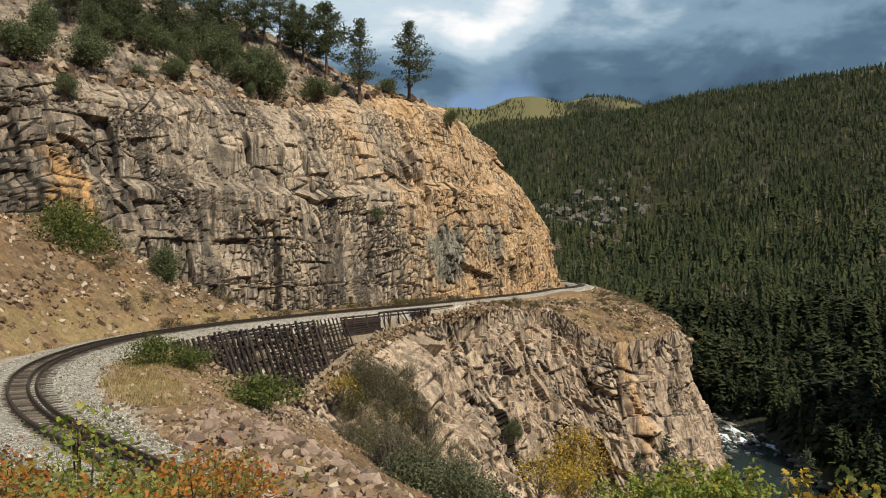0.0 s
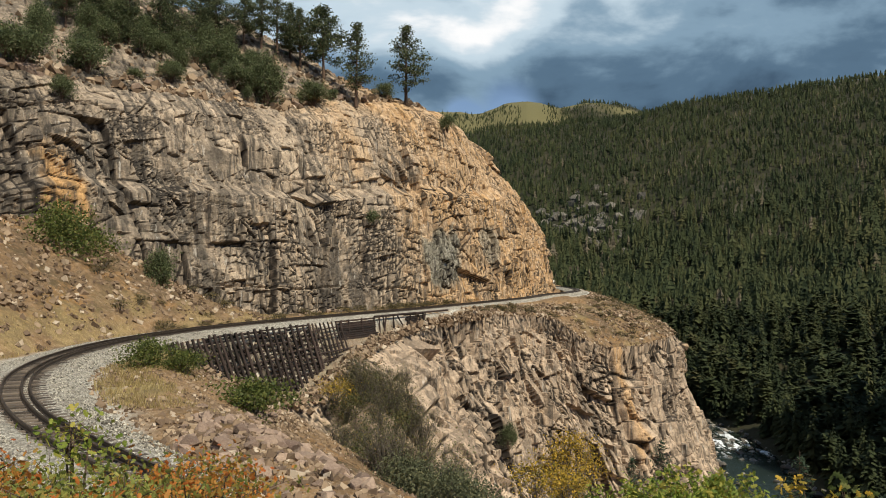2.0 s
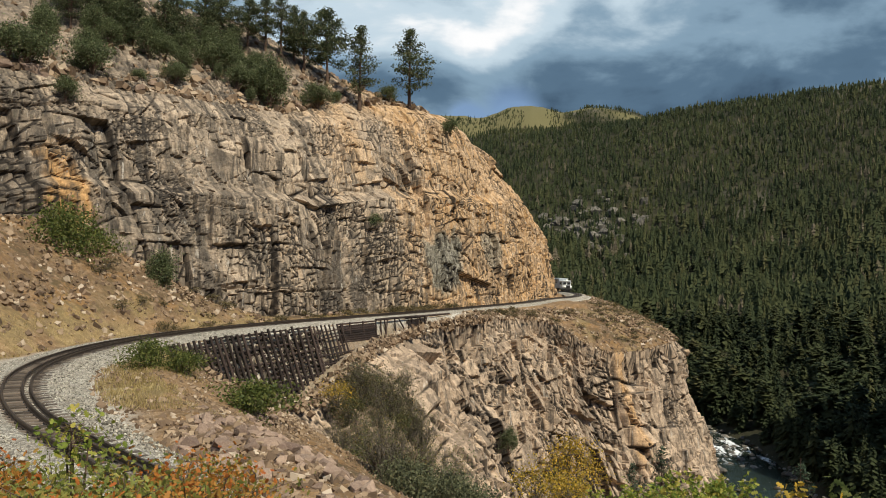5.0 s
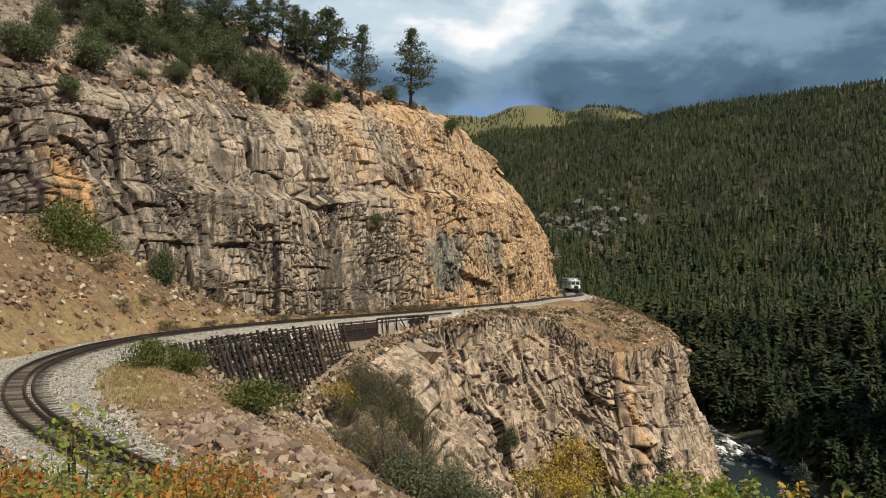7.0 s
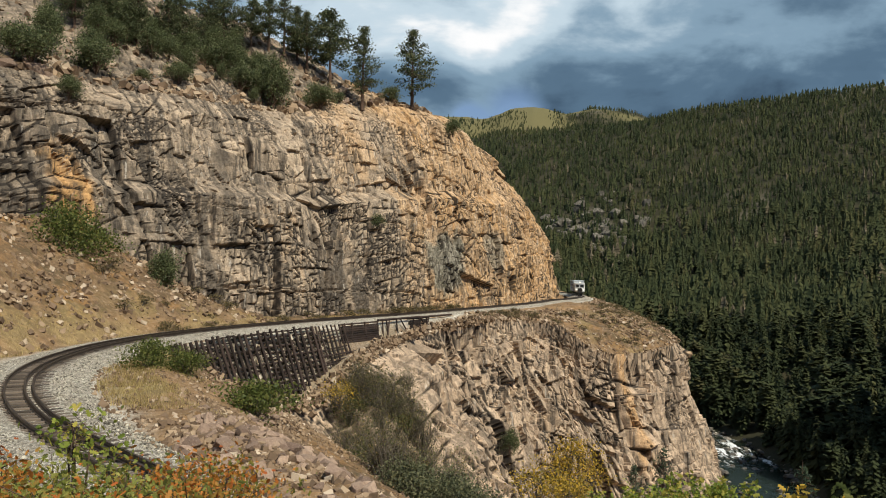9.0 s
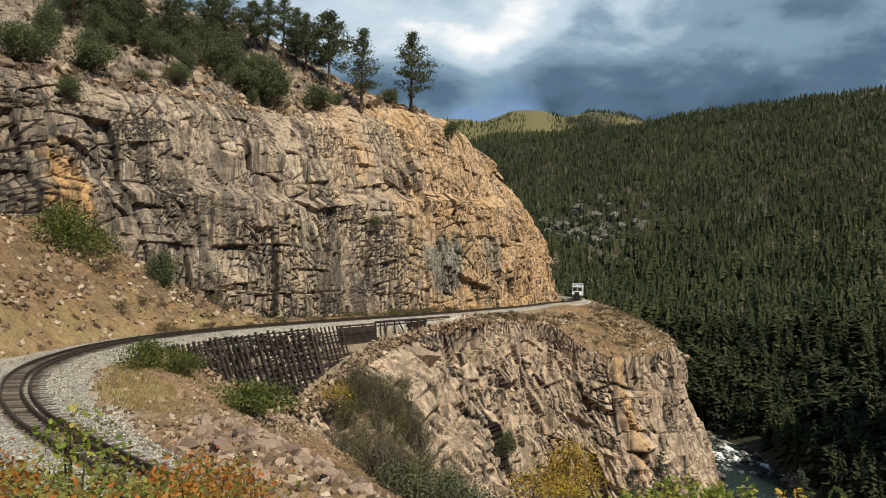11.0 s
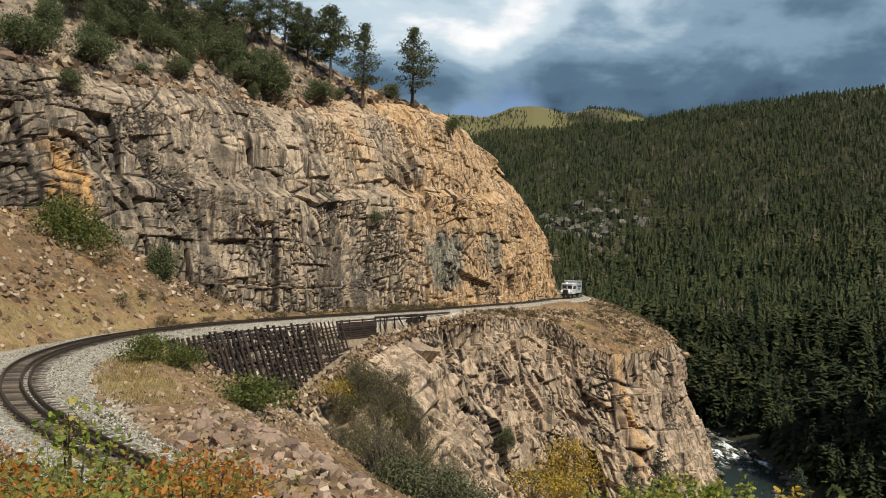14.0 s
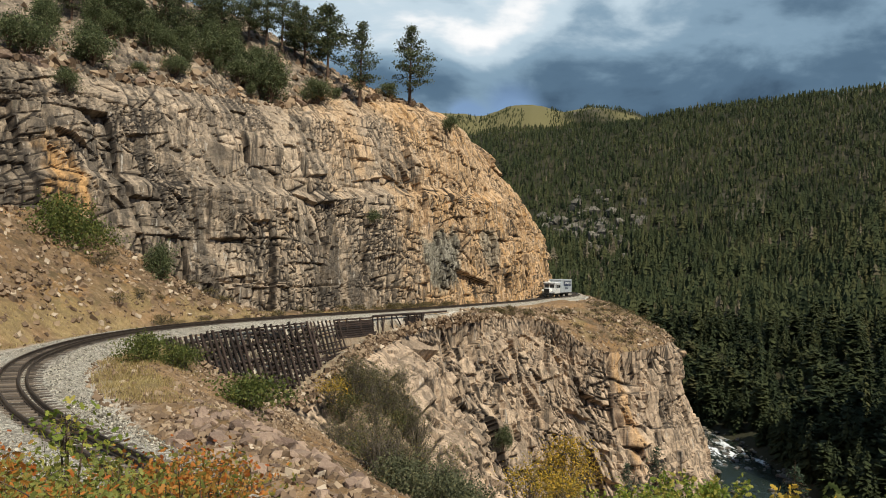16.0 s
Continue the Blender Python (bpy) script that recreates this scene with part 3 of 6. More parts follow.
    tone = 0.09 - 0.33 * step01(84, 70, depth)[:, None] + np.clip(1.1 * (0.55 * r1 + 0.10 * r2 + 0.35 * r3) - 0.14 + 0.16 * step01(14, 21, up) * (1 - top) - 0.42 * top, 0, 1)
    tone = np.clip(tone + 0.5 * step01(0.15, 0.5, vnoise(run / 0.45, up / 6, 0, 103, 3) + 0.3 * vnoise(run / 5, up / 6, 0, 104, 3)) * (1 - top), 0, 1)
    ash = 0.85 * step01(0.35, 0.6, np.exp(-((dd - 111) / 4.5) ** 2 - ((up - 6) / 4.8) ** 2) + 0.35 * vnoise(run / 2, up / 3, 0, 105, 3))
    ash = np.maximum(ash, 0.6 * step01(0.4, 0.65, np.exp(-((dd - 124) / 3.5) ** 2 - ((up - 8) / 4) ** 2) + 0.35 * vnoise(run / 2, up / 3, 0, 106, 3)))
    litter = step01(-0.15, 0.3, vnoise(X / 1.4, Y / 1.4, Z / 1.4, 107, 4) + 0.4 * vnoise(X / 7, Y / 7, 0, 108, 2)) * step01(0.3, 0.42, top)
    stain_shade = np.maximum(stain_shade * (1 - 0.6 * ash), 0.8 * litter)
    ob = sheet("rock_cliff", X, Y, Z, ROCK, False, dict(ash=ash, warm=warm, stain_shade=stain_shade, tone=tone, crack_shade=crack_shade))
    tagged(ob, "fractured tan and orange granite cliff above the railway", "cliff", kind="structure")
    return X, Y, Z, face_n


CLIFF = build_cliff()

GORGE_TOP = cat([(-15.5, 49, -1.6), (-13.0, 55, -3.8), (-10.6, 61, -5.6), (-8.6, 67, -4.3), (-6.2, 74, -2.5), (-4.0, 80, -1.8), (-0.8, 87, -1.2), (3.0, 94, -0.9), (9.2, 104, -1.2),
                 (16.0, 111, -2.2), (20.5, 113, -5.0), (24.5, 114.5, -6.4), (30, 119, -6.4), (36.5, 127, -5.9), (40.5, 139, -5.6), (42.5, 158, -5.0), (43, 180, -5.0), (42, 205, -5.0)], 0.2)


def build_gorge():
    top = GORGE_TOP
    inn = smooth_rows(sides(top[:, :2]), 2500)
    inn /= -np.linalg.norm(inn, axis=1)[:, None]
    ns = len(top)
    t = np.linspace(0, 1, 260)
    fs, fz = profile([(0, 0), (0.4, -3), (1.6, -8), (3.6, -14), (5.4, -20), (9, -28), (14, -38), (20, -52)], t * 58)
    left = step01(98, 76, top[:, 1])[:, None]
    ls, lz = profile([(0, 0), (1.2, -1.8), (3.6, -3.8), (5.4, -8), (9, -11), (12, -17), (18, -26), (30, -52)], t * 66)
    S = fs[None] * (1 - left) + ls[None] * left
    D = fz[None] * (1 - left) + lz[None] * left
    # the bench between track and brink
    X = top[:, :1] + inn[:, :1] * S
    Y = top[:, 1:2] + inn[:, 1:] * S
    Z = top[:, 2:] + D
    run = (np.arange(ns) * 0.2)[:, None] * np.ones_like(X)
    up = Z
    lean = run + 0.12 * up
    wx = lean + 0.6 * vnoise(run / 6, up / 6, 0, 150, 2)
    arc = t[None] * (58 + 8 * left)
    wz = -arc - 0.1 * run + 0.5 * vnoise(run / 7, arc / 5, 3.3, 151, 2)
    relief, r1, g1 = fracture(wx, wz, 165, 1.1, 0.05, -0.12, 0.095, 0.27)
    nose = step01(118, 128, top[:, 1])[:, None] * step01(-9, -13, up)
    soft = 1 - 0.25 * left - 0.45 * nose
    out = relief * soft + 0.10 * vnoise(run / 0.8, up / 0.6, 0, 153, 3) + 1.5 * vnoise(run / 14, up / 16, 0, 190, 3)
    joint = step01(-0.45, 0.15, vnoise(run / 5, up / 4, 0, 155, 3)) * (1 - 0.5 * nose)
    crack_shade = step01(0.24, 0.02, g1) * (0.25 + 0.75 * joint)
    out = out - 0.25 * step01(0.26, 0.0, g1) * (0.25 + 0.75 * joint)
    r2, r3 = np.random.default_rng(4).random(X.shape), vnoise(run / 3, up / 3, 0, 157, 3) * 0.5 + 0.5
    cut = top[:, :1] - 24.0 + 0.10 * up + 0.5 * vnoise(up / 3, 0, 0, 156, 3)
    seam = np.exp(-(cut / 0.35) ** 2)
    out = out - 0.9 * seam
    out = out * step01(-0.2, 3.0, -D)
    X = X + inn[:, :1] * out
    Y = Y + inn[:, 1:] * out
    Z = Z + (0.25 + 0.6 * left) * out * step01(0, 1.5, -D)
    band = np.exp(-((cut - 1.2) / 0.8) ** 2) * step01(-26, -16, up)
    warm = step01(0.2, 0.55, 0.02 + 0.6 * band + 0.5 * vnoise(run / 6, up / 12, 0, 195, 4) + 0.2 * (r1 - 0.5))
    drip = vnoise(run / 0.6, up / 10, 0, 198, 3) + 0.5 * vnoise(run / 6, up / 8, 0, 199, 3)
    stain_shade = np.maximum(step01(0.2, 0.6, vnoise(run / 1.8, up / 14, 0, 197, 4) + 0.02), 0.6 * step01(0.3, 0.65, drip))
    tone = np.clip(1.1 * (0.55 * r1 + 0.10 * r2 + 0.35 * r3) - 0.05, 0, 1)
    ob = sheet("gorge_wall", X, Y, Z, ROCK_LOW, False, dict(warm=warm, stain_shade=stain_shade, tone=tone, crack_shade=crack_shade))
    tagged(ob, "blocky grey-pink rock wall dropping to the river", "cliff", kind="structure")


build_gorge()


def build_scree():
    """The bench between the track and the gorge's brink, one sheet from rail to brink."""
    top = GORGE_TOP[::2]
    d, idx, _ = to_curve(top[:, 0], top[:, 1], TRACK)
    a = TRACK[idx] + TRACK_LEFT[idx] * 1.9
    a = smooth_rows(a, 60)
    t = np.linspace(0, 1, 80)
    b = top[:, :2]
    X = a[:, :1] * (1 - t) + b[:, :1] * t
    Y = a[:, 1:] * (1 - t) + b[:, 1:] * t
    Z = -0.42 * (1 - t) + top[:, 2:] * (0.35 * t + 0.65 * t ** 2) + 0.30 * vnoise(X / 1.2, Y / 1.2, 0, 201, 4) * np.minimum(1, 4 * t) + 0.6 * vnoise(X / 6, Y / 6, 0, 202, 3) * np.sin(np.pi * np.minimum(1, t * 1.0)) 
    n = np.hypot(X - a[:, :1], Y - a[:, 1:])
    behind = step01(97, 91, top[:, 1:2])
    fill = np.maximum(np.minimum(-0.42, -(n - 1.0) / 0.42), top[:, 2:])
    Z = Z * (1 - behind) + behind * (fill + 0.10 * vnoise(X / 0.5, Y / 0.5, Z / 0.5, 205, 3) * step01(1.0, 1.6, n))
    gravel = step01(1.9, 0.9, n + 0.5 * vnoise(X, Y, 0, 8, 3))
    gravel = np.maximum(gravel, 0.22 * behind * step01(0.85, 1.15, n))
    zero = np.zeros_like(X)
    grass = 0.45 * step01(-0.1, 0.4, vnoise(X / 3, Y / 5, 0, 204, 4)) * (1 - gravel)
    rub = (0.55 + 0.45 * step01(-0.2, 0.3, vnoise(X / 4, Y / 6, 0, 203, 4))) * (1 - gravel)
    ob = sheet("scree_bench", X, Y, Z, EARTH, True, dict(gravel=gravel, rubble=rub, grass=grass, wood=zero, stone=zero, meadow=zero))
    tagged(ob, "reddish stony bench between railway and gorge", "slope", kind="structure")


build_scree()


def build_water():
    n = Nodes("river_water")
    foam = n.ramp(n.noise(0.22, 7, (1, 0.35, 1), rough=0.7, distortion=0.6), [(0.53, 0), (0.60, 1)])
    foam = n.mix(1.0, foam, n.attr("rapid"), "MULTIPLY")
    base = n.mix(foam, (0.014, 0.022, 0.016), (0.80, 0.82, 0.83))
    n.bump(n.noise(0.8, 5, (1, 0.5, 1)), 0.5, 0.3)
    WATER = n.done(base, n.ramp(foam, [(0, 0.08), (1, 0.7)]), spec=0.5)
    left = sides(RIVER)
    t = np.linspace(-12, 12, 18)
    X = RIVER[:, :1] + left[:, :1] * t
    Y = RIVER[:, 1:] + left[:, 1:] * t
    Z = RIVER_Z + 0 * X
    rapid = step01(232, 242, Y) * step01(290, 262, Y)
    ob = sheet("water", X, Y, Z, WATER, True, dict(rapid=rapid))
    tagged(ob, "dark green river with white rapids", "river", kind="structure")


build_water()

# ---- railway ----
def offset_at(i, n):
    return TRACK[i] + TRACK_LEFT[i] * n


def ribbon(name, section, lo, hi, material, every=1, smooth=False, rough=0.0):
    """A section of (n, z) points swept along the track."""
    idx = np.arange(lo, hi, every)
    sec = np.array(section, float)
    P = TRACK[idx][:, None, :] + TRACK_LEFT[idx][:, None, :] * sec[None, :, :1]
    Z = np.broadcast_to(sec[None, :, 1], P.shape[:2]).copy()
    if rough:
        Z += rough * vnoise(P[..., 0] / 0.35, P[..., 1] / 0.35, 0, 301, 3) * (np.abs(sec[None, :, 0]) > 0.2)
    return mesh_from(name, np.dstack([P, Z]).reshape(-1, 3), grid_faces(len(idx), len(sec)), material, smooth)


def build_ballast():
    n = Nodes("gravel")
    st = n.cells(11, feature="F1", out=1)
    base = n.mix(n.ramp(st, [(0.05, 0), (0.95, 1)]), (0.17, 0.155, 0.125), (0.70, 0.65, 0.55))
    base = n.mix(n.ramp(n.noise(0.5, 5), [(0.4, 0), (0.7, 0.5)]), base, (0.33, 0.28, 0.22))
    # dark lines between stones stand in for the shade in the gaps
    base = n.mix(n.ramp(n.cells(11), [(0, 0.8), (0.12, 0)]), base, (0.10, 0.09, 0.08))
    n.bump(n.cells(11, feature="F1"), 1.0, 0.08)
    mat = n.done(base, 0.95, spec=0.15)
    xs = np.r_[np.linspace(-3.3, -1.5, 10), np.linspace(-1.3, 1.3, 30), np.linspace(1.5, 3.3, 10)]
    half = np.interp(TRACK[:, 1], [19, 22, 28, 60, 75], [1.7, 2.2, 3.4, 3.3, 2.6])[:, None]
    n = np.where(np.abs(xs)[None] > 1.4, np.sign(xs)[None] * (1.4 + (np.abs(xs)[None] - 1.4) * (half - 1.4) / 1.9), xs[None])
    P = TRACK[:, None, :] + TRACK_LEFT[:, None, :] * n[..., None]
    level = -0.105 + 0.07 * step01(0.58, 0.75, -xs) + 0.045 * step01(0.6, 0.9, xs) + 0.055 * step01(0.2, 0.3, xs) * step01(0.5, 0.42, xs)
    Z = level[None] - 0.40 * step01(1.35, 3.3, np.abs(xs))[None] + 0.05 * vnoise(P[..., 0] / 0.35, P[..., 1] / 0.35, 0, 301, 3) * step01(1.0, 1.3, np.abs(xs))[None]
    ob = sheet("ballast", P[..., 0], P[..., 1], Z, mat, True)
    tagged(ob, "pale grey crushed stone ballast bed", "ballast", kind="structure")


build_ballast()
STEEL = plain("rail_steel", (0.045, 0.035, 0.03), (0.11, 0.085, 0.07), 6, 0.45, 0.6)
TIE_WOOD = plain("tie_wood", (0.045, 0.036, 0.030), (0.15, 0.12, 0.095), 3, 0.9, stretch=(1, 8, 8), vary=0.6)
OLD_TIMBER = plain("creosoted_timber", (0.014, 0.010, 0.009), (0.060, 0.040, 0.033), 2.5, 0.85, stretch=(6, 6, 1), vary=0.5)


def build_track():
    thing = tagged(new("railway_track"), "curving narrow gauge track with rusty rails and weathered ties", "railway track")
    h = 0.034
    def rail_section(c):
        return [(c - 0.06, -0.045), (c - 0.06, -0.03), (c - 0.012, -0.01), (c - h, 0.07), (c - h, 0.105), (c + h, 0.105), (c + h, 0.07), (c + 0.012, -0.01), (c + 0.06, -0.03), (c + 0.06, -0.045)]
    end = len(TRACK) - 1
    for c, name in ((-0.49, "rail"), (0.49, "rail")):
        part(name, ribbon(name, rail_section(c), 0, end, STEEL, 2), None, thing)
    near = int(np.argmin(np.abs(TRACK[:, 1] - 75)))
    part("guard_rail", ribbon("guard_rail", rail_section(0.20), near, end, STEEL, 2), None, thing, "rusty inner guard rail")
    bm = bmesh.new()
    box(bm, (-1.07, -0.10, -0.19), (1.07, 0.10, -0.045), 0.012)
    tie = bpy.data.meshes.new("tie")
    bm.to_mesh(tie)
    bm.free()
    tie.materials.append(TIE_WOOD)
    rng = random.Random(5)
    places = []
    s = 1.0
    while s < TRACK_RUN[-1] - 1:
        i = s / 0.25
        k = int(i)
        p = TRACK[k] * (1 - i + k) + TRACK[k + 1] * (i - k)
        l = TRACK_LEFT[k]
        places.append((p, math.atan2(l[1], l[0]) + rng.uniform(-0.03, 0.03), rng.uniform(-0.05, 0.05), rng.uniform(-0.01, 0.012)))
        s += 0.56
    near_ties, rest = places[-300:], places[:-300]
    for p, a, d, z in near_ties:
        ob = new("tie", tie)
        ob.parent = thing
        ob.matrix_local = Matrix.Translation((p[0], p[1], z)) @ Matrix.Rotation(a, 4, "Z") @ Matrix.Translation((d, 0, 0))
    v, f = [], []
    cube = np.array([(x, y, zz) for x in (-1.07, 1.07) for y in (-0.1, 0.1) for zz in (-0.19, -0.045)])
    cf = np.array([(0, 1, 3, 2), (4, 6, 7, 5), (0, 4, 5, 1), (2, 3, 7, 6), (1, 5, 7, 3), (0, 2, 6, 4)])
    for q, (p, a, d, z) in enumerate(rest):
        c, s_ = math.cos(a), math.sin(a)
        v.append(np.stack([p[0] + cube[:, 0] * c - cube[:, 1] * s_, p[1] + cube[:, 0] * s_ + cube[:, 1] * c, cube[:, 2] + z], 1))
        f.append(cf + 8 * q)
    part("far_ties", mesh_from("far_ties", np.vstack(v), np.vstack(f), TIE_WOOD), None, thing)["kind"] = "stuff"


build_track()


def build_crib():
    """Timber retaining wall below the track: battered poles before stacked logs, then plank lagging and bents."""
    rng = random.Random(11)
    thing = tagged(new("timber_crib_wall"), "dark creosoted timber crib wall with battered poles and rock fill", "retaining wall")
    a = int(np.argmin(np.abs(TRACK[:, 1] - 72.5)))
    ids = [i for i in range(a, a + 100) if TRACK[i, 1] > 49]
    b = ids[-1]
    def height(i):
        u = (i - a) / (b - a)
        return float(np.interp(u, [0, 0.2, 0.45, 0.65, 0.85, 1], [3.6, 4.6, 5.8, 4.8, 3.0, 1.6]))
    def at(i, n, z):
        i = min(max(i, 0), len(TRACK) - 1)
        k = int(i)
        p = TRACK[k] * (1 - i + k) + TRACK[min(k + 1, len(TRACK) - 1)] * (i - k) + TRACK_LEFT[k] * n
        return Vector((p[0], p[1], z))
    batter = 0.42
    def stick(name, thing_, i0, n0, z0, i1, n1, z1, r, r2=None):
        bm = bmesh.new()
        rod(bm, at(i0, n0, z0), at(i1, n1, z1), r, r2, 8)
        part(name, bm, OLD_TIMBER, thing_)
    # a close row of battered poles
    i = float(a) + 8
    while i < b:
        h = height(i) * rng.uniform(0.97, 1.06)
        stick("pole", thing, i, 3.55, -0.12 + rng.uniform(-0.08, 0.10), i + rng.uniform(-0.25, 0.25), 3.55 + batter * h, -h - 0.5, 0.105 * rng.uniform(0.88, 1.12), 0.12)
        i += rng.uniform(3.1, 3.9)
    # stacked logs behind the poles, with the ends of cross logs between them
    for row in range(15):
        z = -0.30 - row * 0.38
        i = float(a) + 6
        while i < b:
            j = min(i + rng.uniform(12, 20), b)
            if height((i + j) / 2) > -z and rng.random() < 0.85:
                n = 3.28 + batter * -z - rng.uniform(0, 0.12)
                stick("log", thing, i, n, z + rng.uniform(-0.05, 0.05), j, n, z + rng.uniform(-0.05, 0.05), 0.075 * rng.uniform(0.8, 1.2))
                k = i
                while k < j:
                    stick("tie_log", thing, k, n - 1.2, z - 0.19, k, n + 0.12, z - 0.19, 0.085 * rng.uniform(0.8, 1.1))
                    k += rng.uniform(9, 15)
            i = j + 0.4
    # beside it an older bent of thin posts over tumbled logs
    i = float(a) - 12
    while i < a + 7:
        drop = float(np.interp(i, [a - 12, a + 7], [2.6, 4.2])) * rng.uniform(0.9, 1.05)
        stick("post", thing, i, 3.5, -0.15, i + rng.uniform(-1.2, 0.4), 3.5 + 0.35 * drop, -drop, 0.075, 0.085)
        i += rng.uniform(1.9, 2.8)
    for z in (-0.7, -1.4, -2.1, -2.7, -3.1, -3.4):
        deep = z < -2.4
        stick("log", thing, a - (20 if deep else 11) + rng.uniform(-2, 2), 3.35 + 0.35 * -z, z + rng.uniform(0, 0.25), a + 8, 3.4 + 0.38 * -z, z - rng.uniform(0, 0.3), 0.085 if deep else 0.065)
    # plank lagging and posts farther on
    second = tagged(new("timber_trestle_wall"), "weathered timber bents with horizontal plank lagging under the track edge", "retaining wall")
    def planks(lo, hi, rows, n):
        for r in range(rows):
            bm = bmesh.new()
            z = -0.26 - 0.20 * r
            p, q = at(lo + rng.uniform(-1, 1), n + 0.05 * r, z), at(hi + rng.uniform(-1, 1), n + 0.05 * r, z + rng.uniform(-0.03, 0.03))
            m = Matrix.Translation((p + q) / 2) @ Matrix.Rotation(math.atan2((q - p).y, (q - p).x), 4, "Z")
            l = (q - p).length / 2
            box(bm, (-l, -0.06, -0.072), (l, 0.06, 0.072), 0.012, m)
            part("plank", bm, OLD_TIMBER, second)
    planks(a - 38, a - 11, 9, 3.3)
    planks(a - 79, a - 63, 8, 3.25)
    for i, drop in ((a - 14, 2.0), (a - 19, 1.9), (a - 28, 2.1), (a - 37, 2.2), (a - 41, 2.2), (a - 44, 1.7), (a - 52, 1.9), (a - 66, 1.8), (a - 71, 1.9), (a - 77, 1.8)):
        stick("post", second, i, 3.42, -0.12, i + rng.uniform(-0.6, 0.6), 3.5 + 0.06 * drop, -drop, 0.075, 0.085)
    for i, j, drop in ((a - 55, a - 61, 2.0), (a - 72, a - 80, 2.7), (a - 79, a - 73, 2.2), (a - 46, a - 43, 1.9)):
        stick("brace", second, i, 3.48, -0.2, j, 3.75, -drop, 0.075)
    stick("cap_log", second, a - 103, 3.15, -0.16, a - 70, 3.3, -0.14, 0.11)
    stick("cap_log", second, a - 72, 3.28, -0.12, a - 38, 3.35, -0.12, 0.12)


build_crib()

# ---- trees and shrubs ----
BARK = plain("pine_bark", (0.06, 0.04, 0.03), (0.17, 0.11, 0.075), 5, 0.95, stretch=(1, 1, 0.3), bump=0.7, dist=0.03)
NEEDLES = leaf_material("pine_needles", [(0.0, (0.035, 0.050, 0.026)), (0.5, (0.085, 0.105, 0.050)), (0.9, (0.15, 0.165, 0.075)), (1.0, (0.22, 0.21, 0.11))])
JUNIPER = leaf_material("juniper_needles", [(0.0, (0.055, 0.075, 0.034)), (0.6, (0.125, 0.150, 0.066)), (0.92, (0.18, 0.20, 0.095)), (1.0, (0.25, 0.24, 0.14))])
SPRUCE = leaf_material("spruce_needles", [(0.0, (0.035, 0.060, 0.038)), (1.0, (0.105, 0.145, 0.085))])
OAK_GREEN = leaf_material("oak_leaves_green", [(0.0, (0.06, 0.085, 0.022)), (0.6, (0.12, 0.145, 0.038)), (1.0, (0.21, 0.21, 0.06))])
OAK_TURN = leaf_material("oak_leaves_turning", [(0.0, (0.06, 0.085, 0.02)), (0.32, (0.17, 0.19, 0.045)), (0.42, (0.30, 0.22, 0.05)), (0.62, (0.52, 0.20, 0.04)), (0.85, (0.44, 0.115, 0.03)), (1.0, (0.14, 0.06, 0.03))], clump=3.0)
OAK_MIXED = leaf_material("oak_leaves_mixed", [(0.0, (0.07, 0.10, 0.022)), (0.45, (0.21, 0.24, 0.055)), (0.75, (0.37, 0.35, 0.09)), (0.9, (0.46, 0.26, 0.07)), (1.0, (0.15, 0.07, 0.03))], clump=2.5)
OAK_YELLOW = leaf_material("oak_leaves_yellow", [(0.0, (0.16, 0.14, 0.025)), (0.5, (0.40, 0.28, 0.04)), (1.0, (0.60, 0.38, 0.05))])
SAGE = leaf_material("sage_leaves", [(0.0, (0.07, 0.08, 0.045)), (0.6, (0.13, 0.14, 0.075)), (1.0, (0.21, 0.20, 0.10))])
OAK_LIME = leaf_material("oak_leaves_lime", [(0.0, (0.12, 0.18, 0.03)), (0.6, (0.25, 0.30, 0.05)), (1.0, (0.46, 0.38, 0.08))])
GREY_TWIG = plain("bare_twigs", (0.065, 0.055, 0.042), (0.18, 0.15, 0.115), 4, 0.9)
SCRUB_MIX = leaf_material("scrub_leaves", [(0.0, (0.05, 0.062, 0.022)), (0.5, (0.11, 0.12, 0.045)), (0.85, (0.20, 0.165, 0.065)), (1.0, (0.30, 0.19, 0.06))])


def tufts(centres, rng, size, per=3, shape=(0.5, 1.0), up=0.25):
    """Many small needle tufts or leaves: two-triangle kites turned every way."""
    c = np.repeat(np.asarray(centres, float), per, axis=0)
    n = len(c)
    a = rng.normal(size=(n, 3)) + (0, 0, up)
    a /= np.linalg.norm(a, axis=1)[:, None]
    b = np.cross(a, rng.normal(size=(n, 3)))
    b /= np.linalg.norm(b, axis=1)[:, None] + 1e-9
    l = (size * rng.uniform(0.6, 1.3, n))[:, None]
    w = l * rng.uniform(*shape, n)[:, None] * 0.5
    v = np.stack([c - a * l * 0.5, c + b * w, c + a * l * 0.5, c - b * w], 1).reshape(-1, 3)
    f = np.arange(4 * n).reshape(n, 4)
    return v, f


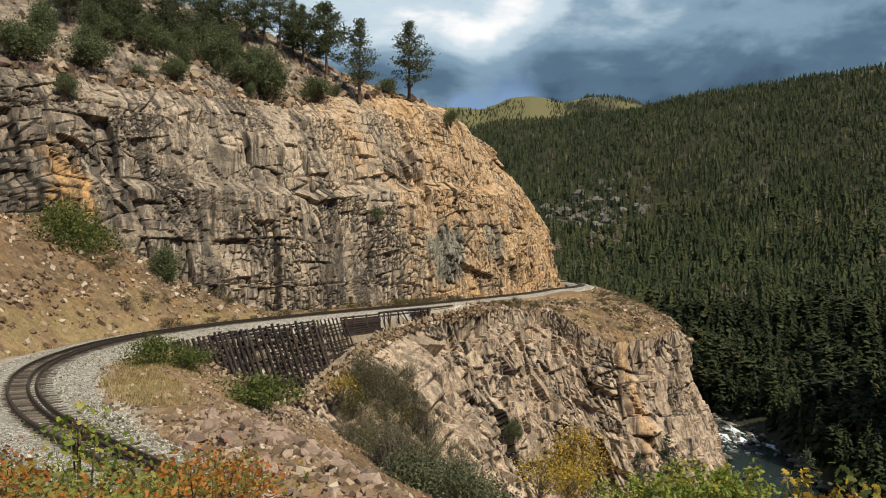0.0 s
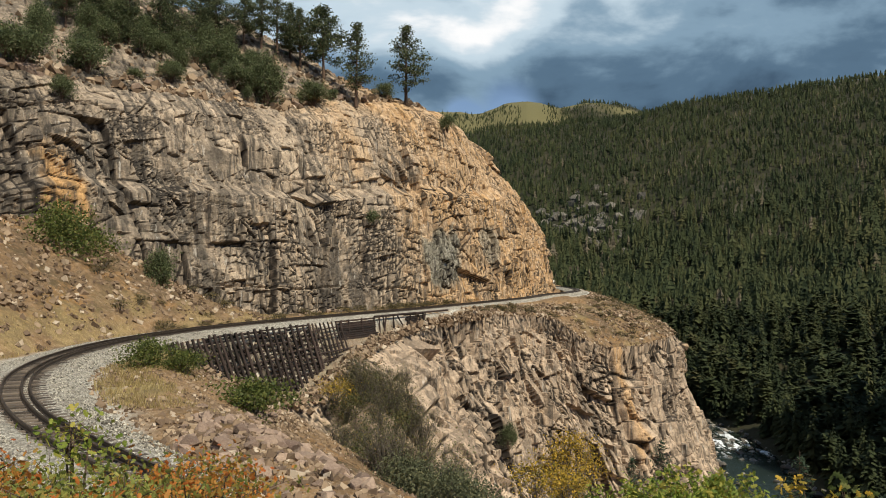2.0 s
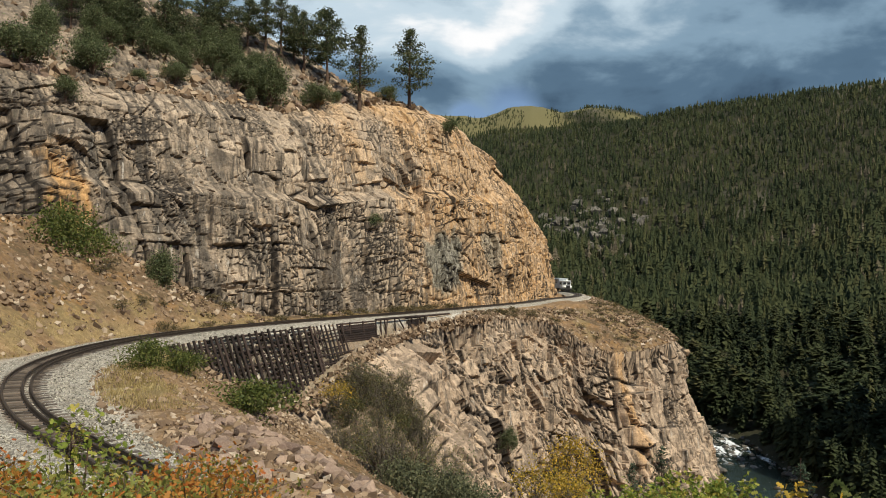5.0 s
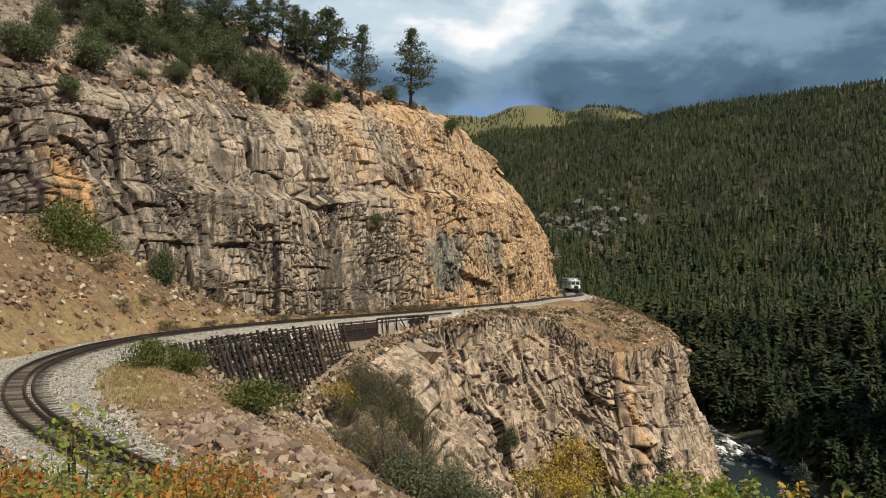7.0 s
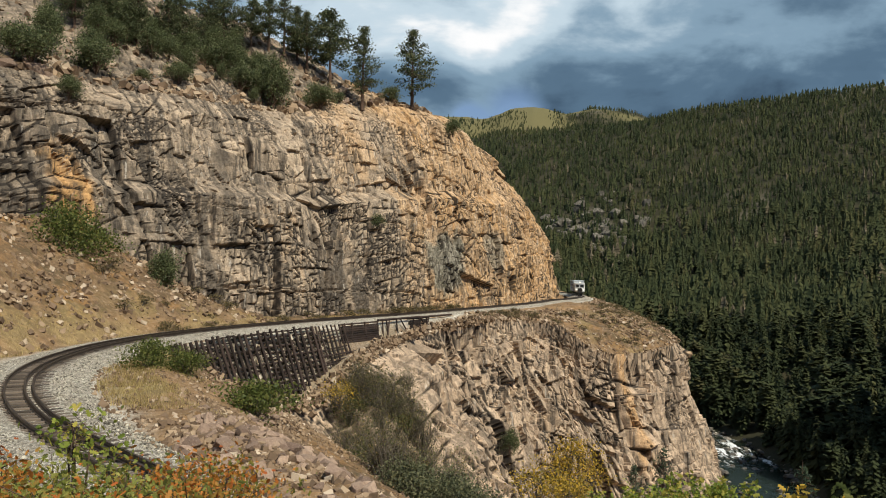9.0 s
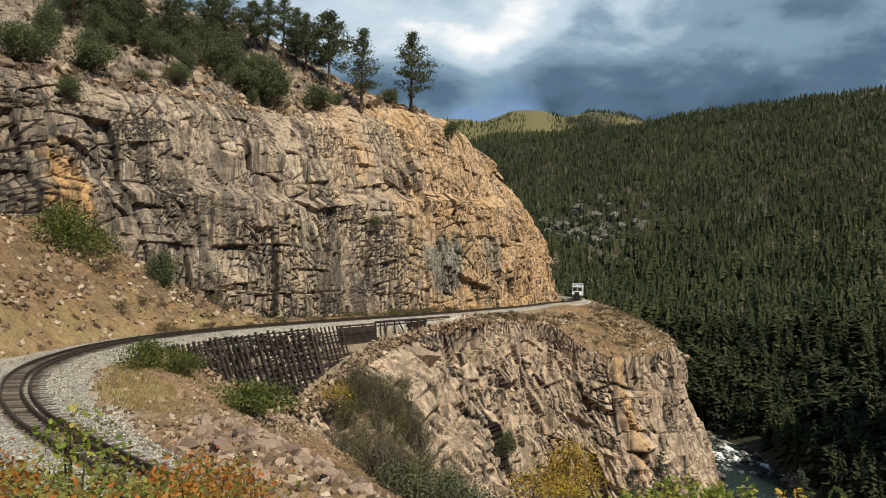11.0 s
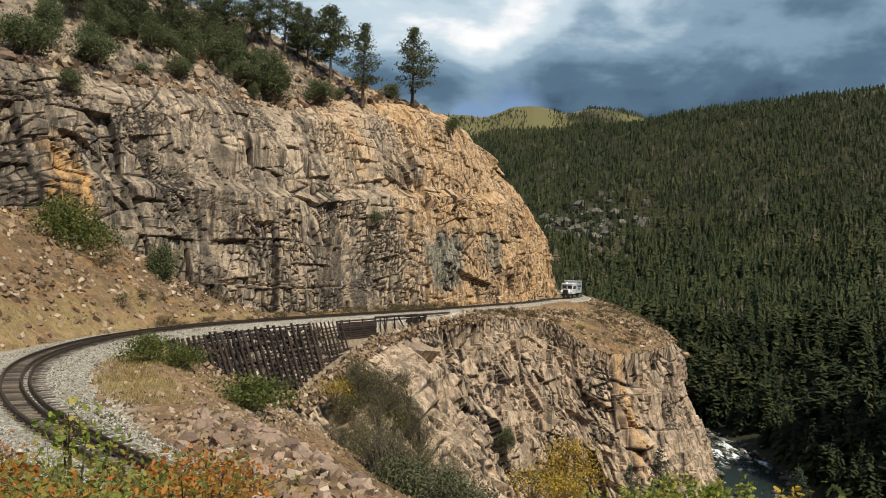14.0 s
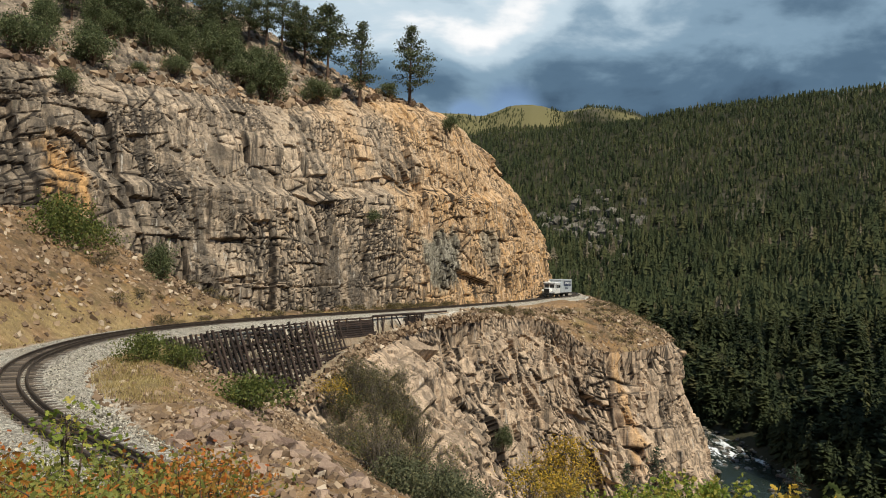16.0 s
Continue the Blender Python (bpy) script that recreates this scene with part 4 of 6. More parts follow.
def limb_mesh(name, limbs, material, seg=6):
    """Tapered limbs, each a list of (point, radius)."""
    V, F, o = [], [], 0
    ring = np.stack([np.cos(np.arange(seg) * 2 * np.pi / seg), np.sin(np.arange(seg) * 2 * np.pi / seg)], 1)
    for limb in limbs:
        pts = np.array([p for p, _ in limb], float)
        d = np.gradient(pts, axis=0)
        for k, (p, r) in enumerate(limb):
            t = Vector(d[k]).normalized()
            x = t.orthogonal().normalized()
            y = t.cross(x)
            V.append(np.array(p)[None] + r * (ring[:, :1] * np.array(x)[None] + ring[:, 1:] * np.array(y)[None]))
            if k:
                for j in range(seg):
                    F.append((o + j, o + (j + 1) % seg, o + seg + (j + 1) % seg, o + seg + j))
                o += seg
        o += seg
    return mesh_from(name, np.vstack(V), np.array(F), material, True)


def pine_meshes(seed, h, spread, bare=0.25, tuft=0.55, gaps=0.3):
    """A ponderosa pine: trunk with whorled limbs, clumped needle tufts at the limb ends."""
    rng = np.random.default_rng(seed)
    bend = rng.normal(size=2) * 0.02 * h
    def axis(z):
        u = z / h
        return np.array([bend[0] * math.sin(u * 2.5), bend[1] * math.sin(u * 2.0 + 1), z])
    r0 = 0.022 * h
    limbs = [[(axis(z), r0 * (1 - 0.93 * z / h) * (1.25 if z == 0 else 1)) for z in np.linspace(0, h, 9)]]
    clumps = []
    z = bare * h
    while z < h * 0.98:
        u = (z / h - bare) / (1 - bare)
        reach = spread * (0.55 + 0.75 * math.sin(math.pi * min(1, u * 0.9 + 0.18))) * (1 - 0.72 * u ** 2.2)
        for k in range(rng.integers(3, 6)):
            if rng.random() < gaps * 0.8:
                continue
            az = rng.uniform(0, 2 * np.pi)
            l = reach * rng.uniform(0.5, 1.15)
            d = np.array([math.cos(az), math.sin(az), rng.uniform(-0.15, 0.30)])
            p0 = axis(z)
            p1 = p0 + d * l * 0.55 + (0, 0, -0.03 * l)
            p2 = p0 + d * l + (0, 0, 0.10 * l)
            limbs.append([(p0, r0 * 0.26 * (1 - 0.6 * u)), (p1, r0 * 0.15 * (1 - 0.5 * u)), (p2, r0 * 0.05)])
            for q in np.linspace(0.3, 1.05, max(3, int(l * 2.6))):
                for _ in range(2):
                    clumps.append(p0 + d * l * q + (0, 0, 0.10 * l * q) + rng.normal(size=3) * (0.17, 0.17, 0.12) * (0.7 + l * 0.28))
        z += h * rng.uniform(0.022, 0.045)
    clumps.append(axis(h * 0.99))
    clumps = np.array(clumps)
    pts = np.repeat(clumps, 9, axis=0) + rng.normal(size=(len(clumps) * 9, 3)) * (0.25, 0.25, 0.17)
    v, f = tufts(pts, rng, tuft * 0.62, 1, (0.28, 0.5), 0.5)
    return limb_mesh("trunk", limbs, BARK), mesh_from("crown", v, f, NEEDLES)


def shrub_meshes(seed, h, w, material, leaf=0.16, count=900, stems=7, twig=GREY_TWIG, hollow=0.35, round_top=True, shape=(0.5, 0.9)):
    """A bush: stems that fan out, with lumpy clouds of leaves at their ends."""
    rng = np.random.default_rng(seed)
    limbs, ends = [], []
    for k in range(stems):
        az, lean = rng.uniform(0, 2 * np.pi), rng.uniform(0.1, 1.0)
        tip = np.array([math.cos(az) * w * 0.5 * lean, math.sin(az) * w * 0.5 * lean, h * (1 - 0.45 * lean ** 2) * rng.uniform(0.7, 1.0)])
        mid = tip * (0.5, 0.5, 0.55) + rng.normal(size=3) * 0.06 * h
        limbs.append([((0, 0, -0.15), 0.025 * h ** 0.5), (mid, 0.014 * h ** 0.5), (tip, 0.004)])
        ends.append(tip)
        for _ in range(4):
            e = mid + (tip - mid) * rng.uniform(0.2, 0.9) + rng.normal(size=3) * (0.16 * w, 0.16 * w, 0.12 * h)
            e[2] = abs(e[2])
            limbs.append([(mid, 0.010 * h ** 0.5), (e, 0.003)])
            ends.append(e)
    ends = np.array(ends)
    lumps = ends[rng.integers(0, len(ends), count)] + rng.normal(size=(count, 3)) * (0.11 * w, 0.11 * w, 0.10 * h)
    lumps[:, 2] = np.abs(lumps[:, 2])
    v, f = tufts(lumps, rng, leaf, 1, shape, 0.1)
    return limb_mesh("stems", limbs, twig, 4), mesh_from("leaves", v, f, material)


def plant(name, meshes, x, y, z, turn, size, label, category, group):
    """One tree or shrub: its wood and its foliage under one Empty at its foot."""
    e = tagged(new(name), label, category, group)
    e.matrix_world = Matrix.Translation((x, y, z)) @ Matrix.Rotation(turn, 4, "Z") @ Matrix.Diagonal((size, size, size, 1))
    part("trunk" if "tree" in name else "stem", meshes[0], None, e)
    part("crown" if "tree" in name else "foliage", meshes[1], None, e)
    return e


def fir_template(seed, layers, detail):
    """A small conifer for the far woods: ragged skirts of branches round a stem; foot at 0, top at 1."""
    rng = np.random.default_rng(seed)
    V, F = [], []
    def add(v, f):
        F.append(np.array(f) + sum(len(q) for q in V))
        V.append(np.array(v, float))
    add([(0.012 * math.cos(a), 0.012 * math.sin(a), 0) for a in (0, 2.1, 4.2)] + [(0, 0, 0.9)], [(0, 1, 3), (1, 2, 3), (2, 0, 3)])
    for k in range(layers):
        u = k / layers
        z0 = 0.12 + 0.84 * u + rng.uniform(-0.02, 0.02)
        r = (0.16 * (1 - u) ** 0.7 * (0.55 + 0.45 * min(1, u * 5)) + 0.02) * rng.uniform(0.7, 1.25)
        top = min(1.0, z0 + max(0.10, 1.2 / layers) * (1 - 0.3 * u))
        off = rng.normal(size=2) * 0.02 * (1 - u)
        ring = []
        for j in range(detail):
            a = 2 * math.pi * (j + rng.uniform(-0.35, 0.35)) / detail
            rr = r * (rng.uniform(0.8, 1.45) if j % 2 else rng.uniform(0.3, 0.7))
            ring.append((off[0] + rr * math.cos(a), off[1] + rr * math.sin(a), z0 - 0.035 * rr / r + rng.uniform(-0.02, 0.02)))
        add(ring + [(off[0] * 0.5, off[1] * 0.5, top)], [(j, (j + 1) % detail, detail) for j in range(detail)])
    return np.vstack(V), np.vstack(F)


def conifer_template(seed, whorls, per, blunt):
    """A conifer of the nearer woods: whorls of drooping boughs round a stem; foot at 0, top at 1."""
    rng = np.random.default_rng(seed)
    V = [[(0.012 * math.cos(a), 0.012 * math.sin(a), 0) for a in (0, 2.1, 4.2)] + [(0, 0, 0.97)]]
    F = [[(0, 1, 3), (1, 2, 3), (2, 0, 3)]]
    o = 4
    low = 0.26 if blunt else 0.08
    for k in range(whorls):
        u = (k + 0.5) / whorls
        z = low + (0.98 - low) * u + rng.uniform(-0.012, 0.012)
        reach = (0.17 * math.sqrt(max(0.02, 1 - (1.7 * u - 0.75) ** 2)) if blunt else 0.16 * (1 - u) ** 0.8 + 0.012) * rng.uniform(0.75, 1.15)
        for j in range(per):
            if rng.random() < (0.3 if blunt else 0.12):
                continue
            a = rng.uniform(0, 2 * math.pi)
            l = reach * rng.uniform(0.65, 1.25)
            c, s_ = math.cos(a), math.sin(a)
            drop = (rng.uniform(-0.5, 0.8) if blunt else rng.uniform(0.4, 1.1)) * l
            w = (0.36 if blunt else 0.19) * l * rng.uniform(0.7, 1.3) + 0.006
            m = 0.62 * l
            V.append([(0, 0, z), (c * m - s_ * w, s_ * m + c * w, z - 0.45 * drop - 0.3 * w), (c * l, s_ * l, z - drop), (c * m + s_ * w, s_ * m - c * w, z - 0.45 * drop - 0.3 * w)])
            F.append([(o, o + 1, o + 2), (o, o + 2, o + 3)])
            o += 4
    return np.vstack([np.array(v, float) for v in V]), np.vstack([np.array(f) for f in F])


def build_woods():
    n = Nodes("far_wood_needles")
    base = n.ramp(n.attr("tone"), [(0.0, (0.028, 0.039, 0.019)), (0.5, (0.051, 0.062, 0.026)), (0.8, (0.077, 0.081, 0.033)), (0.95, (0.085, 0.080, 0.034)), (1.0, (0.15, 0.125, 0.085))])
    base = n.mix(n.ramp(n.noise(0.9, 4), [(0.35, 0.35), (0.65, 0)]), base, (0.012, 0.017, 0.010))
    mat = n.done(base, 0.8, spec=0.1)
    rng = np.random.default_rng(77)
    kinds = [conifer_template(k, 26, 7, k % 3 == 2) for k in range(9)]
    simple = [fir_template(20 + k, 7, 7) for k in range(9)]
    tiny = [fir_template(10 + k, 4, 6) for k in range(9)]
    N = 62000
    az = np.radians(rng.uniform(-3, 33, N))
    d = np.sqrt(rng.uniform(185 ** 2, 1500 ** 2, N))
    x, y = d * np.sin(az), d * np.cos(az)
    z, info = ground_height(x, y)
    keep = info["far"] & (info["rd"] > 12.5) & (z > -49.5)
    clump = vnoise(x / 35, y / 35, 0, 71, 3)
    stone = bare_rock(x, y, d)
    dens = 0.5 * step01(60, 25, info["rd"]) + np.clip(0.70 + 0.30 * clump - 0.55 * stone, 0.05, 1) * np.interp(d, [225, 500, 900, 1500], [0.62, 0.75, 0.58, 0.42])
    keep &= rng.random(N) < dens
    x, y, z, d = x[keep], y[keep], z[keep], d[keep]
    # clumps on the far ridge
    a2, y2 = np.radians(rng.uniform(-2, 17, 5000)), rng.uniform(1500, 2350, 5000)
    x2 = y2 * np.tan(a2)
    z2, _ = ground_height(x2, y2)
    k2 = vnoise(x2 / 120, y2 / 120, 0, 73, 3) > -0.15 + 0.35 * step01(1900, 2300, y2)
    x, y, z = np.r_[x, x2[k2]], np.r_[y, y2[k2]], np.r_[z, z2[k2]]
    d = np.hypot(x, y)
    V, F, T, o = [], [], [], 0
    tallest = rng.uniform(7.5, 15, len(x)) * np.where(rng.random(len(x)) < 0.25, 1.35, 1)
    patch = 0.45 * vnoise(x / 70, y / 70, 0, 75, 3)
    for i in range(len(x)):
        v, f = (kinds if d[i] < 430 else simple if d[i] < 800 else tiny)[i % 9]
        a = rng.uniform(0, 6.28)
        h = tallest[i] * (0.70 if d[i] > 800 else 1.0)
        wide = h * rng.uniform(0.9, 1.5)
        c, s = math.cos(a), math.sin(a)
        V.append(np.stack([x[i] + wide * (v[:, 0] * c - v[:, 1] * s), y[i] + wide * (v[:, 0] * s + v[:, 1] * c), z[i] - 0.4 + h * v[:, 2]], 1))
        F.append(f + o)
        T.append(np.full(len(v), np.clip(rng.beta(2, 2.2) + patch[i], 0, 1)))
        o += len(v)
    ob = new("conifer_forest", mesh_from("conifer_forest", np.vstack(V), np.vstack(F), mat, False, dict(tone=np.concatenate(T))))
    tagged(ob, "dense dark green conifer forest on the far valley side", "forest", kind="stuff")


build_woods()


# ---- planting ----
def ground_z(x, y):
    z, _ = ground_height(np.array([x], float), np.array([y], float))
    return float(z[0])


CLIFF_V = np.stack([a.ravel() for a in CLIFF[:3]], 1)


def cliff_z(x, y):
    """Height of the rock above the brink at a place."""
    v = CLIFF_V
    d = (v[:, 0] - x) ** 2 + (v[:, 1] - y) ** 2
    near = v[d < 0.5]
    return float(np.median(np.sort(near[:, 2])[-6:])) if len(near) else float(v[d.argmin(), 2])


def build_trees():
    tall, wide, crook, young = pine_meshes(1, 11.6, 1.75, 0.22, 0.5), pine_meshes(2, 11.3, 2.5, 0.22, 0.55, 0.45), pine_meshes(3, 9.0, 3.2, 0.25, 0.6, 0.2), pine_meshes(4, 12.5, 2.3, 0.12, 0.55, 0.1)
    fir, scrag = pine_meshes(5, 12.0, 2.6, 0.08, 0.55, 0.0), pine_meshes(6, 9.5, 2.2, 0.30, 0.5, 0.6)
    what = "green ponderosa pine on the rocky clifftop"
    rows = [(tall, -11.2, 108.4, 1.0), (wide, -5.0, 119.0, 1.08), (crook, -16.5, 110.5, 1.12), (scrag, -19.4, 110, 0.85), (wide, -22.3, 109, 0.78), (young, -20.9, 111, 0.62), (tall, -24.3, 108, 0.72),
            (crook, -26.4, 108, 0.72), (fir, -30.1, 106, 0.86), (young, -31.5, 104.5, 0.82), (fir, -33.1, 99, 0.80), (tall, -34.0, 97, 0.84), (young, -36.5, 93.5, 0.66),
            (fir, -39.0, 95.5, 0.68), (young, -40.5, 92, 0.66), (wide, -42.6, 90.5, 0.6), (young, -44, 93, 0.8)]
    rng = random.Random(3)
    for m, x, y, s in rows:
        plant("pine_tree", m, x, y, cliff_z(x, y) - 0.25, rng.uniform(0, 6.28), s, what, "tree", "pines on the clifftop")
    j = [shrub_meshes(20 + k, 3.0, 3.4, JUNIPER, 0.20, 5200, 16, BARK, shape=(0.3, 0.6)) for k in range(3)]
    cone = [shrub_meshes(30 + k, 4.2, 2.4, JUNIPER, 0.20, 5200, 16, BARK, shape=(0.3, 0.6)) for k in range(2)]
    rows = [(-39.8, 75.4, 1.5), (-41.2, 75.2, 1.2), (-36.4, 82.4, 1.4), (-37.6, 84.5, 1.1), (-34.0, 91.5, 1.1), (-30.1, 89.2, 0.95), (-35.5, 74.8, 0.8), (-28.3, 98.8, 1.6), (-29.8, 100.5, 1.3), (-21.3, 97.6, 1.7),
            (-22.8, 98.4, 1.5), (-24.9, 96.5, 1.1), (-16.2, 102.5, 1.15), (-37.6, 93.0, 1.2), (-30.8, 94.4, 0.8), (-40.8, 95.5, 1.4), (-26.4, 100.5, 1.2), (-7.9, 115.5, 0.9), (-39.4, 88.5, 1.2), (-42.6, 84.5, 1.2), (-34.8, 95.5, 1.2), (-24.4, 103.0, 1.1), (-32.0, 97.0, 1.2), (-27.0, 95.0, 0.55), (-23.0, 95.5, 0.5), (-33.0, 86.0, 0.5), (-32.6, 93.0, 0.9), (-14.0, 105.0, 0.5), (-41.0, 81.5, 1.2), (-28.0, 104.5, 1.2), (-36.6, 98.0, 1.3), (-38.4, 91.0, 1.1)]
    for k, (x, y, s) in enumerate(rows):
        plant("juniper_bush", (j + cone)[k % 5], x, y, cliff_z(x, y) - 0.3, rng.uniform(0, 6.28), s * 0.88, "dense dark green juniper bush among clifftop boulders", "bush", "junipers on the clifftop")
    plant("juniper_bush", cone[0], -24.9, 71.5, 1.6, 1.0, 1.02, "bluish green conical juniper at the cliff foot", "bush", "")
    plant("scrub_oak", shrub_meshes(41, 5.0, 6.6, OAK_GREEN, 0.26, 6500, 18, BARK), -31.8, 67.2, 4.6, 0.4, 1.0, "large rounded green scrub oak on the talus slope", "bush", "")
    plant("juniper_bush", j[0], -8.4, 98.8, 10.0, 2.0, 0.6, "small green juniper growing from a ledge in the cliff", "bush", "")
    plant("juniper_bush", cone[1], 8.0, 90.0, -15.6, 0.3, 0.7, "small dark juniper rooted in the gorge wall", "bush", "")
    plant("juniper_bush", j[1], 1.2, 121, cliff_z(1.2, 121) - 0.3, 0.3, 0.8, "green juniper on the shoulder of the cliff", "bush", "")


build_trees()


def build_shrubs():
    rng = random.Random(8)
    green = [shrub_meshes(50 + k, 1.5, 2.9, OAK_GREEN, 0.13, 2600, 14) for k in range(2)]
    for x, y, s in ((-14.6, 40.6, 0.95), (-13.2, 41.8, 0.85)):
        plant("green_bush", green[0], x, y, ground_z(x, y) - 0.15, rng.uniform(0, 6), s, "low leafy green bush beside the timber wall", "bush", "green bushes by the wall")
    for x, y, s in ((-9.0, 39.6, 1.3),):
        plant("green_bush", green[1], x, y, ground_z(x, y) - 0.2, rng.uniform(0, 6), s, "rounded green bush on the rubble slope", "bush", "green bushes on the slope")
    bare = [shrub_meshes(60 + k, 4.2, 3.4, SCRUB_MIX, 0.13, 1050, 34, GREY_TWIG, shape=(0.3, 0.6)) for k in range(3)]
    leafy = shrub_meshes(66, 3.2, 3.2, SCRUB_MIX, 0.14, 2300, 18)
    rows = [(-5.0, 68, 0.7), (-3.5, 67, 0.8), (-2.2, 68.5, 0.7), (-3.0, 71, 0.6), (-1.0, 66, 0.9), (0.5, 64, 0.9), (1.4, 67, 0.8), (-6.4, 57.0, 0.9), (-5.2, 52.0, 1.0), (-3.9, 48.0, 1.0), (-3.0, 43.5, 0.9), (0.2, 51, 1.2), (1.8, 57, 1.2), (4.2, 57, 1.2), (5.4, 61, 1.1), (-5.6, 55, 1.0), (-2.8, 50.5, 1.15), (-7.2, 63.5, 0.9), (-5.8, 61.5, 1.0), (-4.8, 58.0, 1.15), (-3.6, 60, 1.1), (-2.4, 57, 1.2), (-3.2, 53, 1.2), (-1.5, 54, 1.25), (-0.2, 57, 1.15), (1.0, 53, 1.15), (-1.2, 48, 1.1), (0.8, 47, 1.1), (2.6, 50, 1.1), (3.0, 56, 1.0), (-2.4, 45, 0.9), (4.6, 52, 0.9), (-4.6, 64.5, 0.9), (-6.6, 66.5, 0.8), (-7.6, 60.5, 0.85), (-6.0, 54.0, 0.9), (-4.4, 55.5, 1.05), (-6.8, 58.8, 0.85), (-3.8, 62.5, 1.0)]
    for k, (x, y, s) in enumerate(rows):
        z = gully_z(x, y)
        if k % 4 == 1:
            plant("leafy_shrub", leafy, x, y, z, rng.uniform(0, 6), s, "olive green leafy shrub among bare stems in the gully", "shrub", "leafy shrubs in the gully")
            continue
        plant("leafless_shrub", bare[k % 3], x, y, z, rng.uniform(0, 6), s, "grey-stemmed thicket shrub with sparse dull leaves in the gully", "shrub", "thicket in the gully")
    for k, (x, y, z, s) in enumerate([(-5.9, 67.0, -7.0, 0.95), (-4.6, 67.6, -7.6, 1.0), (-3.4, 68.6, -8.2, 0.9), (-6.6, 65.6, -6.6, 0.9), (-4.0, 66.4, -8.4, 1.1), (-2.6, 68.0, -9.6, 1.0), (-5.2, 65.8, -7.8, 1.1), (-1.4, 68.6, -11.0, 1.0), (-6.9, 66.6, -5.2, 0.7)]):
        plant("leafless_shrub", bare[k % 3], x, y, z, rng.uniform(0, 6), s, "grey-stemmed thicket shrub with sparse dull leaves against the gorge wall", "shrub", "thicket in the gully")
    sage = [shrub_meshes(70 + k, 2.6, 3.2, SAGE, 0.14, 3000, 16) for k in range(2)]
    for k, (x, y, s) in enumerate([(-0.4, 40, 1.1), (1.5, 41, 1.2), (3.0, 42, 1.05), (-1.8, 41.5, 0.9), (4.6, 45, 0.9), (0.6, 37, 1.0), (2.4, 38, 1.1)]):
        plant("sage_bush", sage[k % 2], x, y, gully_z(x, y), rng.uniform(0, 6), s, "grey-green leafy bush low in the gully", "bush", "grey-green bushes")
    yellow = [shrub_meshes(80 + k, 3.6, 4.4, OAK_YELLOW, 0.20, 950, 16) for k in range(2)]
    for k, (x, y, z, s, what) in enumerate([(17.0, 103.2, -21.5, 1.55, "yellow autumn oak against the gorge wall"), (14.6, 102, -21.8, 1.3, "yellow autumn oak against the gorge wall"), (19.6, 102.5, -23.0, 1.2, "yellow autumn oak against the gorge wall"),
                                            (6.0, 50, -9.8, 0.8, "rusty yellow bush in the gully"), (8.2, 52, -11.2, 0.9, "rusty yellow bush in the gully"), (-7.8, 62.5, -5.9, 0.6, "rusty yellow bush in the gully"), (9.4, 60, -13.5, 0.9, "rusty yellow bush in the gully")]):
        plant("autumn_oak", yellow[k % 2], x, y, z, rng.uniform(0, 6), s, what, "bush", "yellow oaks")
    brush = [shrub_meshes(95 + k, 1.3, 1.7, SCRUB_MIX, 0.11, 900, 12, shape=(0.3, 0.6)) for k in range(2)]
    for _ in range(40):
        u = rng.randrange(600, len(TRACK) - 330)
        p = TRACK[u] - TRACK_LEFT[u] * rng.uniform(5.0, 15)
        if p[1] < 78:
            plant("talus_brush", brush[rng.randrange(2)], p[0], p[1], ground_z(*p) - 0.1, rng.uniform(0, 6), rng.uniform(0.6, 1.25), "dull olive and brown brush on the stony talus slope", "bush", "brush on the talus")
    # small dry clumps on bench and talus
    dry = leaf_material("dry_clump", [(0.0, (0.06, 0.055, 0.024)), (0.6, (0.14, 0.115, 0.05)), (1.0, (0.26, 0.19, 0.085))])
    clump = [shrub_meshes(90 + k, 0.6, 1.1, dry, 0.13, 260, 6, shape=(0.15, 0.35)) for k in range(2)]
    spots = []
    for _ in range(140):
        u = rng.randrange(480, len(TRACK) - 260)
        spots.append((TRACK[u] + TRACK_LEFT[u] * -rng.uniform(3.3, 4.4 if rng.random() < 0.5 else 14), 0.05))
    for _ in range(150):
        k = rng.randrange(int(np.argmax(GORGE_TOP[:, 1] > 100)), len(GORGE_TOP) - 150)
        g = GORGE_TOP[k]
        d = np.hypot(TRACK[:, 0] - g[0], TRACK[:, 1] - g[1]).argmin()
        w = rng.uniform(0.25, 0.95)
        p = (TRACK[d] + TRACK_LEFT[d] * 1.9) * (1 - w) + g[:2] * w
        spots.append((p, None, -0.42 * (1 - w) + g[2] * (0.35 * w + 0.65 * w * w)))
    for s in spots:
        p = s[0]
        z = s[2] if len(s) == 3 else ground_z(*p)
        plant("dry_clump", clump[rng.randrange(2)], p[0], p[1], z, rng.uniform(0, 6), rng.uniform(0.6, 1.7), "small dry brown clump of grass and sage", "bush", "dry clumps")


def gully_z(x, y):
    """Gully floor: the higher of the ground and the foot of the gorge wall."""
    best = ground_z(x, y)
    v = GORGE_V
    d = (v[:, 0] - x) ** 2 + (v[:, 1] - y) ** 2
    near = v[d < 1.0]
    if len(near):
        best = max(best, float(np.median(near[:, 2])))
    return best - 0.2


GORGE_V = np.array([w.co[:] for w in bpy.data.objects["gorge_wall"].data.vertices][::2])
build_shrubs()


